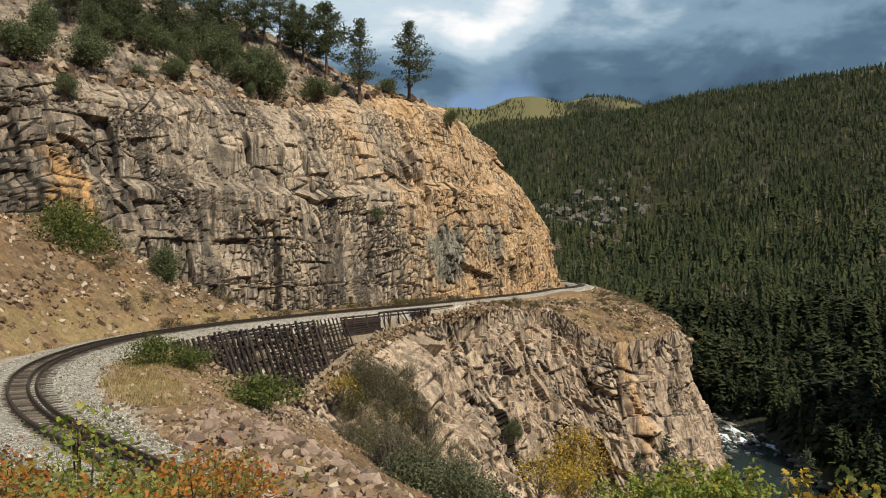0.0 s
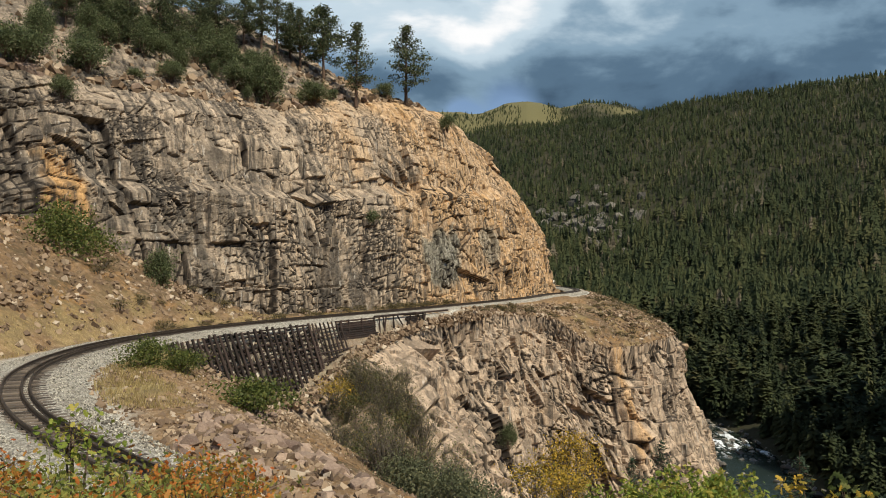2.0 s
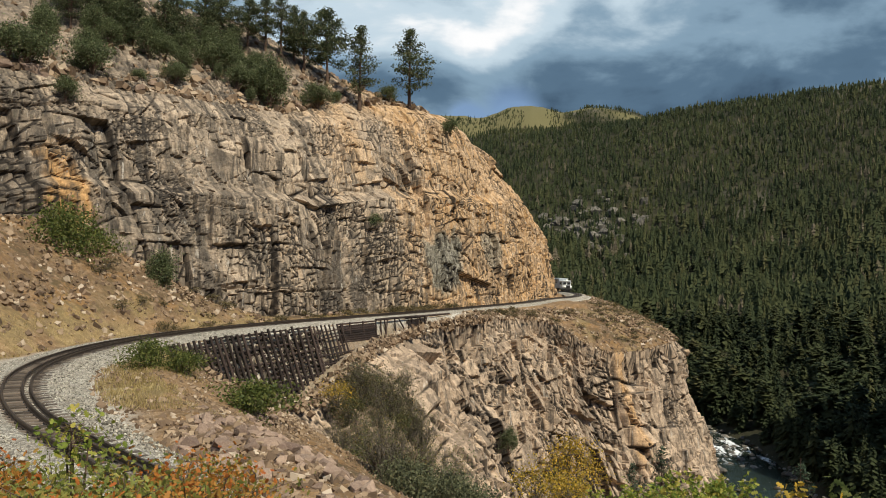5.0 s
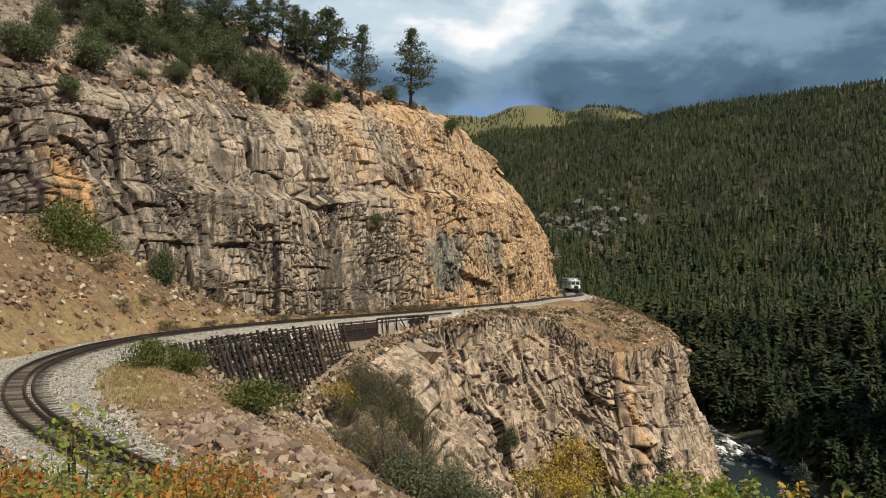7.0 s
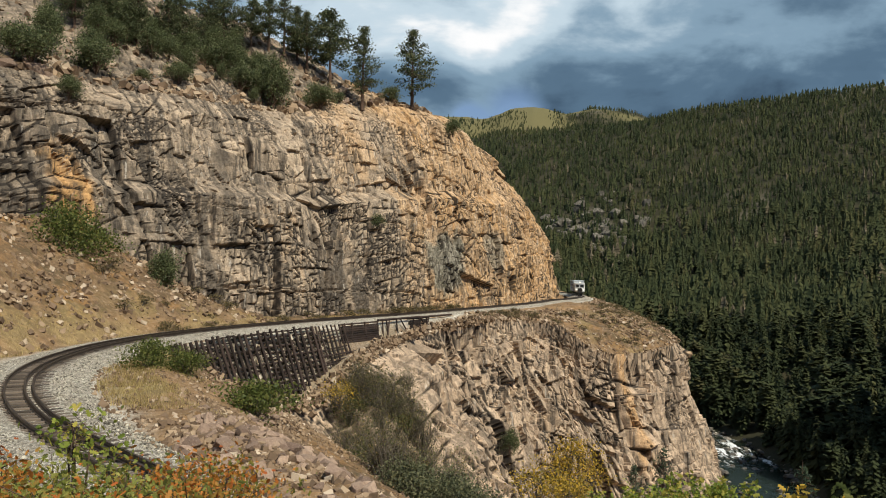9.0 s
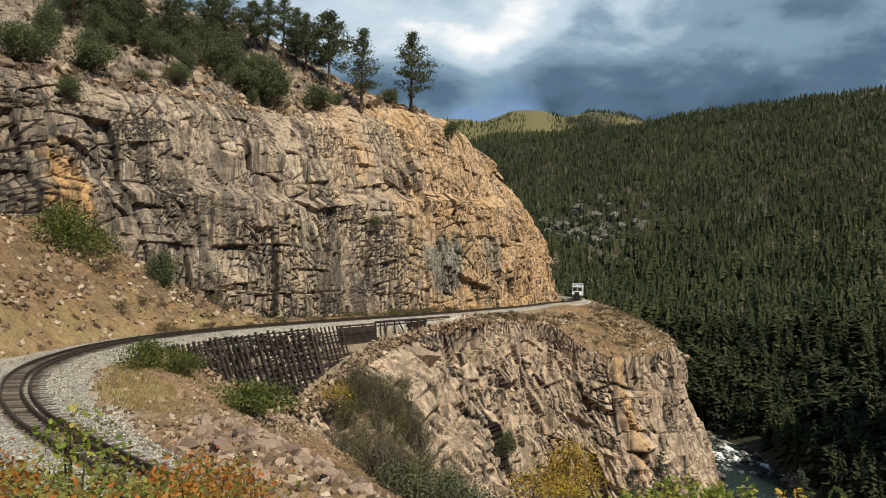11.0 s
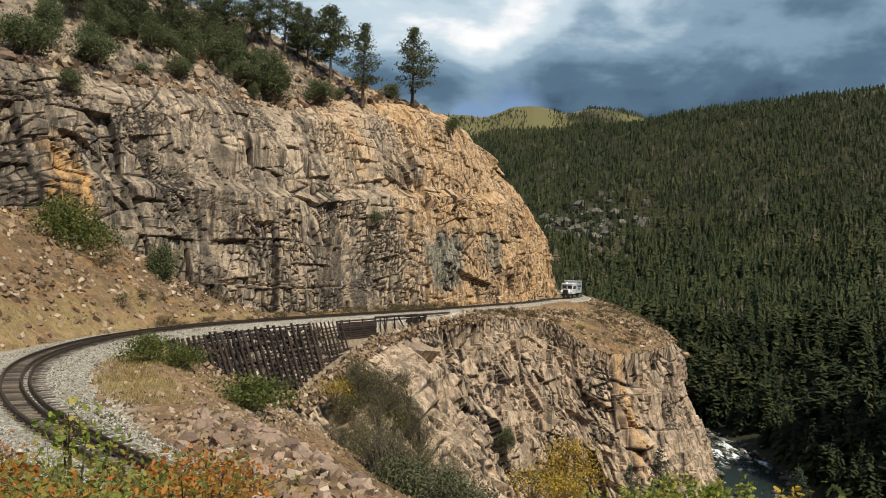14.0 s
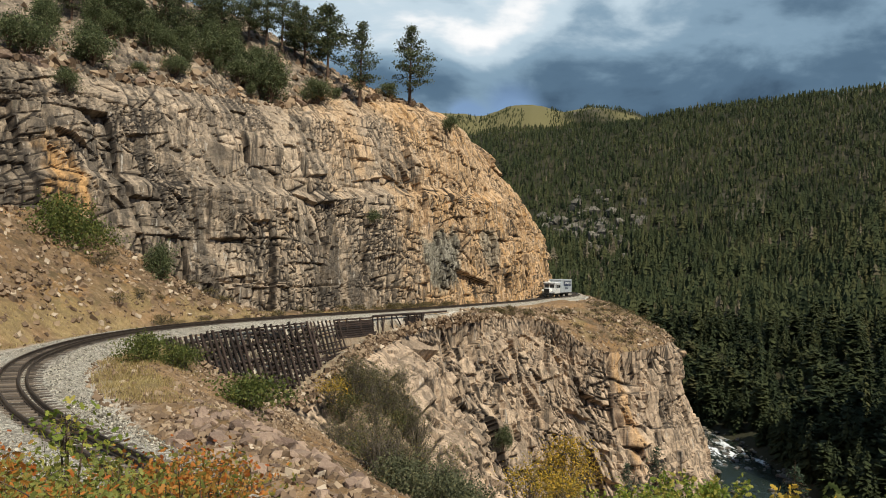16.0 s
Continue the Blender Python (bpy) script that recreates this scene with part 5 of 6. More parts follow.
def leaf_cloud(points, rng, size):
    """Lobed oak leaves, one at each point, turned every way but mostly face up."""
    outline = np.array([(0, -0.5), (0.28, -0.22), (0.15, -0.08), (0.40, 0.08), (0.16, 0.16), (0.24, 0.38), (0, 0.5), (-0.24, 0.38), (-0.16, 0.16), (-0.40, 0.08), (-0.15, -0.08), (-0.28, -0.22)])
    V, F = [], []
    k = len(outline)
    for i, p in enumerate(points):
        nrm = rng.normal(size=3) * 1.0 + (0.1, -0.2, 0.5)
        nrm /= np.linalg.norm(nrm)
        a = np.cross(nrm, rng.normal(size=3))
        a /= np.linalg.norm(a)
        b = np.cross(nrm, a)
        s = size * rng.uniform(0.6, 1.25)
        curl = 0.25 * outline[:, 0] ** 2 * s * 2
        V.append(p + s * (outline[:, :1] * a + outline[:, 1:] * b) - curl[:, None] * nrm)
        V.append(np.array([p]))
        c = i * (k + 1)
        F += [(c + j, c + (j + 1) % k, c + k) for j in range(k)]
    return np.vstack(V), np.array(F)


def oak_meshes(seed, h, w, material, leaves, stems=9, size=0.085, low=0.5):
    rng = np.random.default_rng(seed)
    limbs, ends = [], []
    for k in range(stems):
        az, lean = rng.uniform(0, 6.28), rng.uniform(0.15, 1)
        tip = np.array([math.cos(az) * w * 0.5 * lean, math.sin(az) * w * 0.5 * lean, h * rng.uniform(0.7, 1.0)])
        mid = tip * (low * 0.9, low * 0.9, low) + rng.normal(size=3) * 0.05
        limbs.append([((0.05 * math.cos(az), 0.05 * math.sin(az), -0.2), 0.014), (mid, 0.009), (tip, 0.003)])
        for _ in range(6):
            q = rng.uniform(0.1, 1.0)
            s = mid + (tip - mid) * q
            e = s + rng.normal(size=3) * (0.16, 0.16, 0.12)
            limbs.append([(s, 0.005), (e, 0.002)])
            ends.append(e)
        ends.append(tip)
    ends = np.array(ends)
    pts = ends[rng.integers(0, len(ends), leaves)] + rng.normal(size=(leaves, 3)) * (0.09, 0.09, 0.075)
    v, f = leaf_cloud(pts, rng, size)
    return limb_mesh("stems", limbs, BARK, 5), mesh_from("leaves", v, f, material)


def build_foreground():
    rng = random.Random(17)
    turn = [oak_meshes(100 + k, 1.5, 1.15, OAK_TURN, 2300, 18, 0.045) for k in range(3)]
    green = [oak_meshes(110 + k, 1.5, 1.15, OAK_MIXED, 2300, 18, 0.047) for k in range(2)]
    left = [(-4.9, 7.9, 0), (-4.1, 7.3, 0), (-3.6, 8.3, 0), (-4.4, 8.6, 0), (-3.3, 7.4, 0), (-2.9, 8.1, 1), (-2.4, 7.7, 1), (-2.6, 8.9, 1), (-3.0, 6.6, 0), (-2.2, 7.0, 1), (-3.8, 6.5, 0), (-4.6, 6.7, 0), (-3.2, 5.6, 1), (-2.4, 5.9, 0), (-2.8, 5.2, 1), (-3.9, 7.9, 0), (-5.2, 8.6, 0), (-2.0, 5.2, 1), (-3.5, 9.3, 0), (-2.9, 9.6, 1)]
    tops = [0.30, 0.42, 0.36, 0.30, 0.38, 0.34, 0.36, 0.26, 0.36, 0.32, 0.40, 0.40, 0.5, 0.5, 0.5, 0.2, 0.3, 0.6, 0.3, 0.2]
    for k, ((x, y, kind), drop) in enumerate(zip(left, tops)):
        z = ground_z(x, y)
        want = 4.75 - (0.247 + 0.05 * drop + (0.02 if x > -2.0 else 0) + (0.0 if kind else 0.01)) * y
        s = max(0.5, (want - z) / 1.5)
        plant("scrub_oak", (turn if kind else green)[k % (3 if kind else 2)], x, y, z, rng.uniform(0, 6), s, "scrub oak with red and orange autumn leaves" if kind else "scrub oak with green and yellow leaves", "bush", "autumn oaks in front")
    plant("oak_sapling", oak_meshes(120, 1.1, 0.4, OAK_LIME, 190, 4, 0.075, 0.85), -4.05, 9.0, 1.90, 0.5, 1.15, "young oak sapling with bright green leaves", "sapling", "")
    lime = [oak_meshes(130 + k, 2.6, 1.6, OAK_LIME, 2400, 14, 0.095) for k in range(2)]
    gold = [oak_meshes(140 + k, 2.4, 1.2, OAK_YELLOW, 1500, 12, 0.095) for k in range(1)]
    dim = oak_meshes(145, 2.4, 2.0, OAK_GREEN, 1300, 12, 0.09)
    for k, (x, y, top, m, what) in enumerate([(3.6, 15.5, 850, lime[0], "lime"), (4.2, 15.8, 846, lime[1], "lime"), (4.9, 15.2, 826, lime[0], "lime"), (5.5, 16.2, 832, lime[1], "lime"), 
                                              (8.9, 17.5, 830, gold[0], "gold"), (8.5, 17.0, 865, gold[0], "gold"), (10.4, 18.4, 835, dim, "dim"), (11.0, 19.5, 815, dim, "dim")]):
        z = ground_z(x, y)
        want = 4.75 - (top - 467) / 1414 * y
        plant("scrub_oak", m, x, y, z, rng.uniform(0, 6), max(0.35, (want - z) / (1.5 if what == "red" else 2.5)), {"dim": "scrub oak with dull green leaves", "lime": "scrub oak with yellow-green leaves", "gold": "scrub oak with golden yellow leaves", "red": "scrub oak with red and orange autumn leaves"}[what], "bush", "oaks above the gorge")
    spruce = spruce_meshes(150, 7.0, 2.0)
    for x, y, top in ((11.3, 25, 785), (10.6, 38, 760), (8.8, 36, 790), (13.5, 24, 850)):
        h = 4.75 - (top - 467) / 1414 * y
        plant("spruce_tree", spruce, x, y, h - 7.0, rng.uniform(0, 6), 1.0, "slender blue-green spruce rising from the gorge slope", "tree", "spruces in the gorge")


def spruce_meshes(seed, h, r):
    rng = np.random.default_rng(seed)
    limbs = [[((0, 0, 0), 0.09), ((0, 0, h * 0.5), 0.05), ((0, 0, h), 0.008)]]
    pts = []
    z = 0.1 * h
    while z < h * 0.97:
        reach = r * (1 - z / h) ** 0.85 + 0.08
        for _ in range(6):
            az = rng.uniform(0, 6.28)
            l = reach * rng.uniform(0.6, 1.15)
            e = np.array([math.cos(az) * l, math.sin(az) * l, z - 0.12 * l])
            limbs.append([((0, 0, z), 0.014), (e, 0.004)])
            for q in np.linspace(0.25, 1, max(3, int(l * 9))):
                pts.append(np.array((0, 0, z)) + (e - np.array((0, 0, z))) * q + rng.normal(size=3) * 0.035)
        z += h * 0.026
    pts = np.repeat(np.array(pts), 4, axis=0) + rng.normal(size=(len(pts) * 4, 3)) * 0.04
    v, f = tufts(pts, rng, 0.13, 1, (0.2, 0.4), 0.2)
    return limb_mesh("trunk", limbs, BARK, 5), mesh_from("crown", v, f, SPRUCE)


build_foreground()


# ---- loose rock ----
def boulder_mesh(seed, flat=0.7):
    rng = np.random.default_rng(seed)
    bm = bmesh.new()
    for p in rng.normal(size=(16, 3)):
        p = p / np.linalg.norm(p) * rng.uniform(0.75, 1.0) * (1, 0.8, flat)
        bm.verts.new(np.round(p * 2.2) / 2.2 * 0.6 + p * 0.4)
    bmesh.ops.convex_hull(bm, input=bm.verts)
    bmesh.ops.delete(bm, geom=[v for v in bm.verts if not v.link_faces], context="VERTS")
    bmesh.ops.bevel(bm, geom=bm.edges[:], offset=0.022, segments=1, affect="EDGES")
    me = bpy.data.meshes.new("boulder")
    bm.to_mesh(me)
    bm.free()
    return me


def build_boulders():
    n = Nodes("broken_rock")
    g, f = n.noise(1.6, 6), n.noise(12, 6)
    base = n.mix(n.ramp(n.random(), [(0, 0), (1, 1)]), (0.15, 0.105, 0.078), (0.46, 0.335, 0.245))
    base = n.mix(n.ramp(n.random(), [(0.965, 0), (0.97, 1)], "CONSTANT"), base, (0.45, 0.26, 0.11))
    base = n.mix(n.ramp(g, [(0.35, 0.55), (0.6, 0)]), base, (0.14, 0.09, 0.075))
    base = n.mix(n.ramp(f, [(0.55, 0), (0.7, 0.5)]), base, (0.48, 0.38, 0.31))
    n.bump(f, 0.6, 0.03)
    n.bump(g, 0.6, 0.08)
    mat = n.done(base, 0.9, spec=0.2)
    shapes = [boulder_mesh(200 + k, 0.45 + 0.07 * (k % 4)) for k in range(9)]
    for m in shapes:
        m.materials.append(mat)
    rng = random.Random(31)
    made = 0
    tries = 0
    while made < 215 and tries < 14000:
        tries += 1
        x, y = rng.uniform(-12, 2), rng.uniform(17.5, 44)
        px, py = np.array([x]), np.array([y])
        z, info = ground_height(px, py)
        nn = info["n"][0]
        lo, hi = np.interp(y, [17.5, 22, 28, 37], [-5.4, -7.2, -8.6, -9.2]), np.interp(y, [17.5, 20.5, 26, 33, 38], [-0.4, -1.0, -3.4, -6.2, -8.0])
        if not lo < x < hi or nn < 1.65 or rng.random() > (1.0 if y < 27 else 0.6):
            continue
        s = rng.choice((0.13, 0.16, 0.2, 0.23, 0.27, 0.32, 0.38, 0.46)) * (1.0 if y < 25 else 0.8)
        b = new("boulder", rng.choice(shapes))
        b.matrix_world = Matrix.Translation((x, y, z[0] + s * 0.22)) @ Euler((rng.uniform(-0.6, 0.6), rng.uniform(-0.6, 0.6), rng.uniform(0, 6.28))).to_matrix().to_4x4() @ Matrix.Diagonal((s, s, s * 1.1, 1))
        tagged(b, "angular pinkish brown boulder in a rubble heap", "boulder", "boulders of the rubble heap")
        made += 1
    # larger blocks on the clifftop slope and along the talus
    top = np.stack([CLIFF[i][:, CLIFF[3] + 8:CLIFF[3] + 78].ravel() for i in range(3)], 1)
    top = top[(top[:, 1] < 125) & (top[:, 2] > 15)]
    for k in range(45):
        p = top[rng.randrange(len(top))]
        s = rng.choice((0.5, 0.6, 0.7, 0.9, 1.3))
        b = new("boulder", shapes[k % 9])
        b.matrix_world = Matrix.Translation((p[0], p[1], p[2] + s * 0.15)) @ Euler((rng.uniform(-0.4, 0.4), rng.uniform(-0.4, 0.4), rng.uniform(0, 6.28))).to_matrix().to_4x4() @ Matrix.Diagonal((s * 1.3, s, s, 1))
        tagged(b, "weathered tan boulder on the clifftop slope", "boulder", "clifftop boulders")
    for k in range(40):
        u = rng.randrange(560, len(TRACK) - 330)
        p = TRACK[u] - TRACK_LEFT[u] * rng.uniform(5.5, 14)
        s = rng.choice((0.25, 0.3, 0.4, 0.55, 0.7))
        b = new("boulder", shapes[k % 9])
        b.matrix_world = Matrix.Translation((p[0], p[1], ground_z(*p) + s * 0.2)) @ Euler((rng.uniform(-0.5, 0.5), rng.uniform(-0.5, 0.5), rng.uniform(0, 6.28))).to_matrix().to_4x4() @ Matrix.Diagonal((s, s, s, 1))
        tagged(b, "broken tan boulder on the talus slope", "boulder", "talus boulders")
    # uncountable rubble: on the heap, the talus and the bench
    R = np.random.default_rng(5)
    cube = np.array([(x, y, z) for x in (-1, 1) for y in (-1, 1) for z in (-1, 1)], float)
    cf = np.array([(0, 1, 3, 2), (4, 6, 7, 5), (0, 4, 5, 1), (2, 3, 7, 6), (1, 5, 7, 3), (0, 2, 6, 4)])
    P = []
    x, y = R.uniform(-14, 3, 16000), R.uniform(16.5, 50, 16000)
    z, info = ground_height(x, y)
    heap = (x > np.interp(y, [17.5, 22, 28, 37], [-5.8, -7.6, -9.2, -9.8])) & (x < np.interp(y, [17.5, 20.5, 26, 33, 38], [0.4, -0.4, -2.8, -5.6, -7.4]))
    k = (info["n"] > 1.6) & (info["n"] < 13) & (R.random(16000) < np.where(heap, 1.0, 0.12))
    P.append((x[k], y[k], z[k], np.where(heap[k], np.minimum(R.gamma(2.2, 0.038, k.sum()), 0.14), R.gamma(2.0, 0.022, k.sum()))))
    t = R.integers(500, len(TRACK) - 40, 15000)
    o = R.uniform(-18, -3.3, 15000)
    p = TRACK[t] + TRACK_LEFT[t] * o[:, None]
    z, info = ground_height(p[:, 0], p[:, 1])
    k = (p[:, 1] < 78) & (p[:, 1] > 24) & (R.random(15000) < np.clip((-o - 3) / 4, 0.2, 1))
    P.append((p[k, 0], p[k, 1], z[k], np.minimum(R.gamma(1.5, 0.07, k.sum()), 0.24)))
    g = R.integers(int(np.argmax(GORGE_TOP[:, 1] > 98)), len(GORGE_TOP), 9000)
    w = R.uniform(0.12, 1, 9000)
    d, idx, _ = to_curve(GORGE_TOP[:, 0], GORGE_TOP[:, 1], TRACK)
    a = TRACK[idx] + TRACK_LEFT[idx] * 1.9
    xy = a[g] * (1 - w[:, None]) + GORGE_TOP[g, :2] * w[:, None]
    zz = -0.42 * (1 - w) + GORGE_TOP[g, 2] * (0.35 * w + 0.65 * w ** 2)
    P.append((xy[:, 0], xy[:, 1], zz, np.minimum(R.gamma(1.8, 0.07, 9000), 0.3)))
    g = R.integers(int(np.argmax(GORGE_TOP[:, 1] > 96)), len(GORGE_TOP), 500)
    b = GORGE_TOP[g] + R.normal(size=(500, 3)) * (0.25, 0.25, 0.08)
    P.append((b[:, 0], b[:, 1], b[:, 2] - 0.1, np.minimum(R.gamma(2.0, 0.05, 500), 0.18)))
    g = R.integers(0, int(np.argmax(GORGE_TOP[:, 1] > 98)), 2600)
    b = GORGE_TOP[g] + R.normal(size=(2600, 3)) * (0.5, 0.5, 0.25)
    P.append((b[:, 0], b[:, 1], b[:, 2] - 0.05, np.minimum(R.gamma(2.0, 0.06, 2600), 0.28)))
    q = top[R.integers(0, len(top), 2200)]
    P.append((q[:, 0], q[:, 1], q[:, 2], np.minimum(R.gamma(1.8, 0.12, 2200), 0.55)))
    t = R.integers(int(np.argmin(np.abs(TRACK[:, 1] - 62))), int(np.argmin(np.abs(TRACK[:, 1] - 17))), 13000)
    o = R.choice((-1, 1), 13000) * R.uniform(1.15, 3.3, 13000)
    o = np.where(np.abs(o) > np.interp(TRACK[t, 1], [19, 22, 28], [1.7, 2.2, 3.4]), np.sign(o) * 1.3, o)
    p = TRACK[t] + TRACK_LEFT[t] * o[:, None]
    pale_from = sum(len(q[0]) for q in P)
    P.append((p[:, 0], p[:, 1], -0.07 - 0.40 * step01(1.35, 3.3, np.abs(o)), R.uniform(0.02, 0.045, 13000)))
    x, y = R.uniform(-17, 3, 14000), R.uniform(19, 46, 14000)
    z, info = ground_height(x, y)
    k = (info["n"] > 2.6) & (info["n"] < 17)
    P.append((x[k], y[k], z[k], np.minimum(R.gamma(1.6, 0.022, k.sum()), 0.12)))
    lo_, hi_ = int(np.argmin(np.abs(TRACK[:, 1] - 72.5))), int(np.argmin(np.abs(TRACK[:, 1] - 49.0)))
    t = R.integers(lo_, hi_, 2600)
    tall_ = np.interp((t - lo_) / (hi_ - lo_), [0, 0.2, 0.45, 0.65, 0.85, 1], [3.6, 4.6, 5.8, 4.8, 3.0, 1.6])
    down = R.uniform(0.2, 1, 2600) * tall_
    p = TRACK[t] + TRACK_LEFT[t] * (2.98 + 0.42 * down + R.uniform(-0.15, 0.08, 2600))[:, None]
    P.append((p[:, 0], p[:, 1], -down, np.clip(R.gamma(3.0, 0.05, 2600), 0.06, 0.24)))
    fill_from = sum(len(q[0]) for q in P[:-1])
    x, y, z, s = [np.concatenate([q[i] for q in P]) for i in range(4)]
    n_ = len(x)
    v = cube[None] * R.uniform(0.45, 1.0, (n_, 8, 1)) * R.uniform(0.6, 1.3, (n_, 1, 3))
    q = R.normal(size=(n_, 4))
    q /= np.linalg.norm(q, axis=1)[:, None]
    qw, qx, qy, qz = q.T
    M = np.stack([np.stack([1 - 2 * (qy * qy + qz * qz), 2 * (qx * qy - qz * qw), 2 * (qx * qz + qy * qw)], -1), np.stack([2 * (qx * qy + qz * qw), 1 - 2 * (qx * qx + qz * qz), 2 * (qy * qz - qx * qw)], -1),
                  np.stack([2 * (qx * qz - qy * qw), 2 * (qy * qz + qx * qw), 1 - 2 * (qx * qx + qy * qy)], -1)], 1)
    v = np.einsum("nij,nkj->nki", M, v) * s[:, None, None] + np.stack([x, y, z + 0.15 * s], 1)[:, None, :]
    n = Nodes("small_rubble")
    base = n.ramp(n.island(), [(0, (0.11, 0.075, 0.05)), (0.5, (0.23, 0.16, 0.105)), (0.85, (0.34, 0.25, 0.165)), (1, (0.52, 0.43, 0.33))])
    base = n.mix(n.attr("pale"), base, n.ramp(n.island(), [(0, (0.08, 0.072, 0.06)), (0.5, (0.27, 0.245, 0.20)), (1, (0.56, 0.52, 0.43))]))
    pale = np.zeros(n_)
    pale[pale_from:pale_from + 13000] = 1
    pale[fill_from:] = 0.6
    n.bump(n.noise(15, 5), 0.5, 0.03)
    me = mesh_from("rubble", v.reshape(-1, 3), (cf[None] + 8 * np.arange(n_)[:, None, None]).reshape(-1, 4), n.done(base, 0.92, spec=0.15), False, dict(pale=np.repeat(pale, 8)))
    tagged(new("rubble", me), "loose tan and brown stones scattered over the slopes", "rubble", kind="stuff")


build_boulders()


def build_outcrop():
    """Grey bedrock that breaks through the woods across the valley."""
    R = np.random.default_rng(51)
    count = 150
    x, y = R.normal(148, 26, count), R.normal(800, 55, count)
    z, _ = ground_height(x, y)
    src = bpy.data.meshes["boulder"]
    base = np.array([w.co[:] for w in src.vertices])
    tri = []
    for poly in src.polygons:
        v = list(poly.vertices)
        tri += [(v[0], v[i], v[i + 1]) for i in range(1, len(v) - 1)]
    a, s = R.uniform(0, 6.28, count), np.clip(R.gamma(3, 1.3, count), 1.5, 9)
    v = np.stack([base[None, :, 0] * np.cos(a)[:, None] - base[None, :, 1] * np.sin(a)[:, None], base[None, :, 0] * np.sin(a)[:, None] + base[None, :, 1] * np.cos(a)[:, None], np.repeat(base[None, :, 2] * 1.5, count, 0)], -1)
    v = v * s[:, None, None] + np.stack([x, y, z + 0.3 * s], 1)[:, None, :]
    n = Nodes("outcrop_stone")
    col = n.ramp(n.noise(0.5, 6, (1, 1, 0.6)), [(0.35, (0.05, 0.048, 0.04)), (0.55, (0.16, 0.145, 0.12)), (0.75, (0.28, 0.25, 0.205))])
    n.bump(n.noise(0.8, 6), 0.8, 0.8)
    me = mesh_from("rock_outcrop", v.reshape(-1, 3), (np.array(tri)[None] + len(base) * np.arange(count)[:, None, None]).reshape(-1, 3), n.done(col, 0.9, spec=0.15))
    tagged(new("rock_outcrop", me), "grey broken bedrock showing among the far conifers", "rocks", kind="stuff")


build_outcrop()


def build_river_rocks():
    """Dark wet stones along the banks and in the rapids."""
    R = np.random.default_rng(41)
    k = R.integers(int(np.argmin(np.abs(RIVER[:, 1] - 330))), int(np.argmin(np.abs(RIVER[:, 1] - 150))), 1500)
    left = sides(RIVER)
    rapid = (RIVER[k, 1] > 228) & (RIVER[k, 1] < 280)
    off = np.where(R.random(1500) < np.where(rapid, 0.35, 0.05), R.uniform(-8, 8, 1500), R.choice((-1, 1), 1500) * (9.5 + R.gamma(2, 0.9, 1500)))
    p = RIVER[k] + left[k] * off[:, None] + R.normal(size=(1500, 2))
    z = np.where(np.abs(off) < 8.5, RIVER_Z - 0.1, RIVER_Z + 0.2 + np.maximum(np.abs(off) - 9.5, 0) * 0.3)
    s = np.minimum(R.gamma(2.0, 0.32, 1500), 1.6)
    base = np.array([w.co[:] for w in bpy.data.meshes["boulder"].vertices])
    tri = []
    for poly in bpy.data.meshes["boulder"].polygons:
        v = list(poly.vertices)
        tri += [(v[0], v[i], v[i + 1]) for i in range(1, len(v) - 1)]
    a = R.uniform(0, 6.28, 1500)
    v = np.stack([base[None, :, 0] * np.cos(a)[:, None] - base[None, :, 1] * np.sin(a)[:, None], base[None, :, 0] * np.sin(a)[:, None] + base[None, :, 1] * np.cos(a)[:, None], np.repeat(base[None, :, 2], 1500, 0)], -1)
    v = v * s[:, None, None] + np.stack([p[:, 0], p[:, 1], z], 1)[:, None, :]
    n = Nodes("river_stone")
    col = n.ramp(n.island(), [(0, (0.05, 0.045, 0.038)), (0.7, (0.13, 0.115, 0.095)), (1, (0.30, 0.27, 0.23))])
    n.bump(n.noise(3, 5), 0.5, 0.1)
    me = mesh_from("river_rocks", v.reshape(-1, 3), (np.array(tri)[None] + len(base) * np.arange(1500)[:, None, None]).reshape(-1, 3), n.done(col, 0.6))
    tagged(new("river_rocks", me), "dark wet stones along the river and rapids", "rocks", kind="stuff")


build_river_rocks()


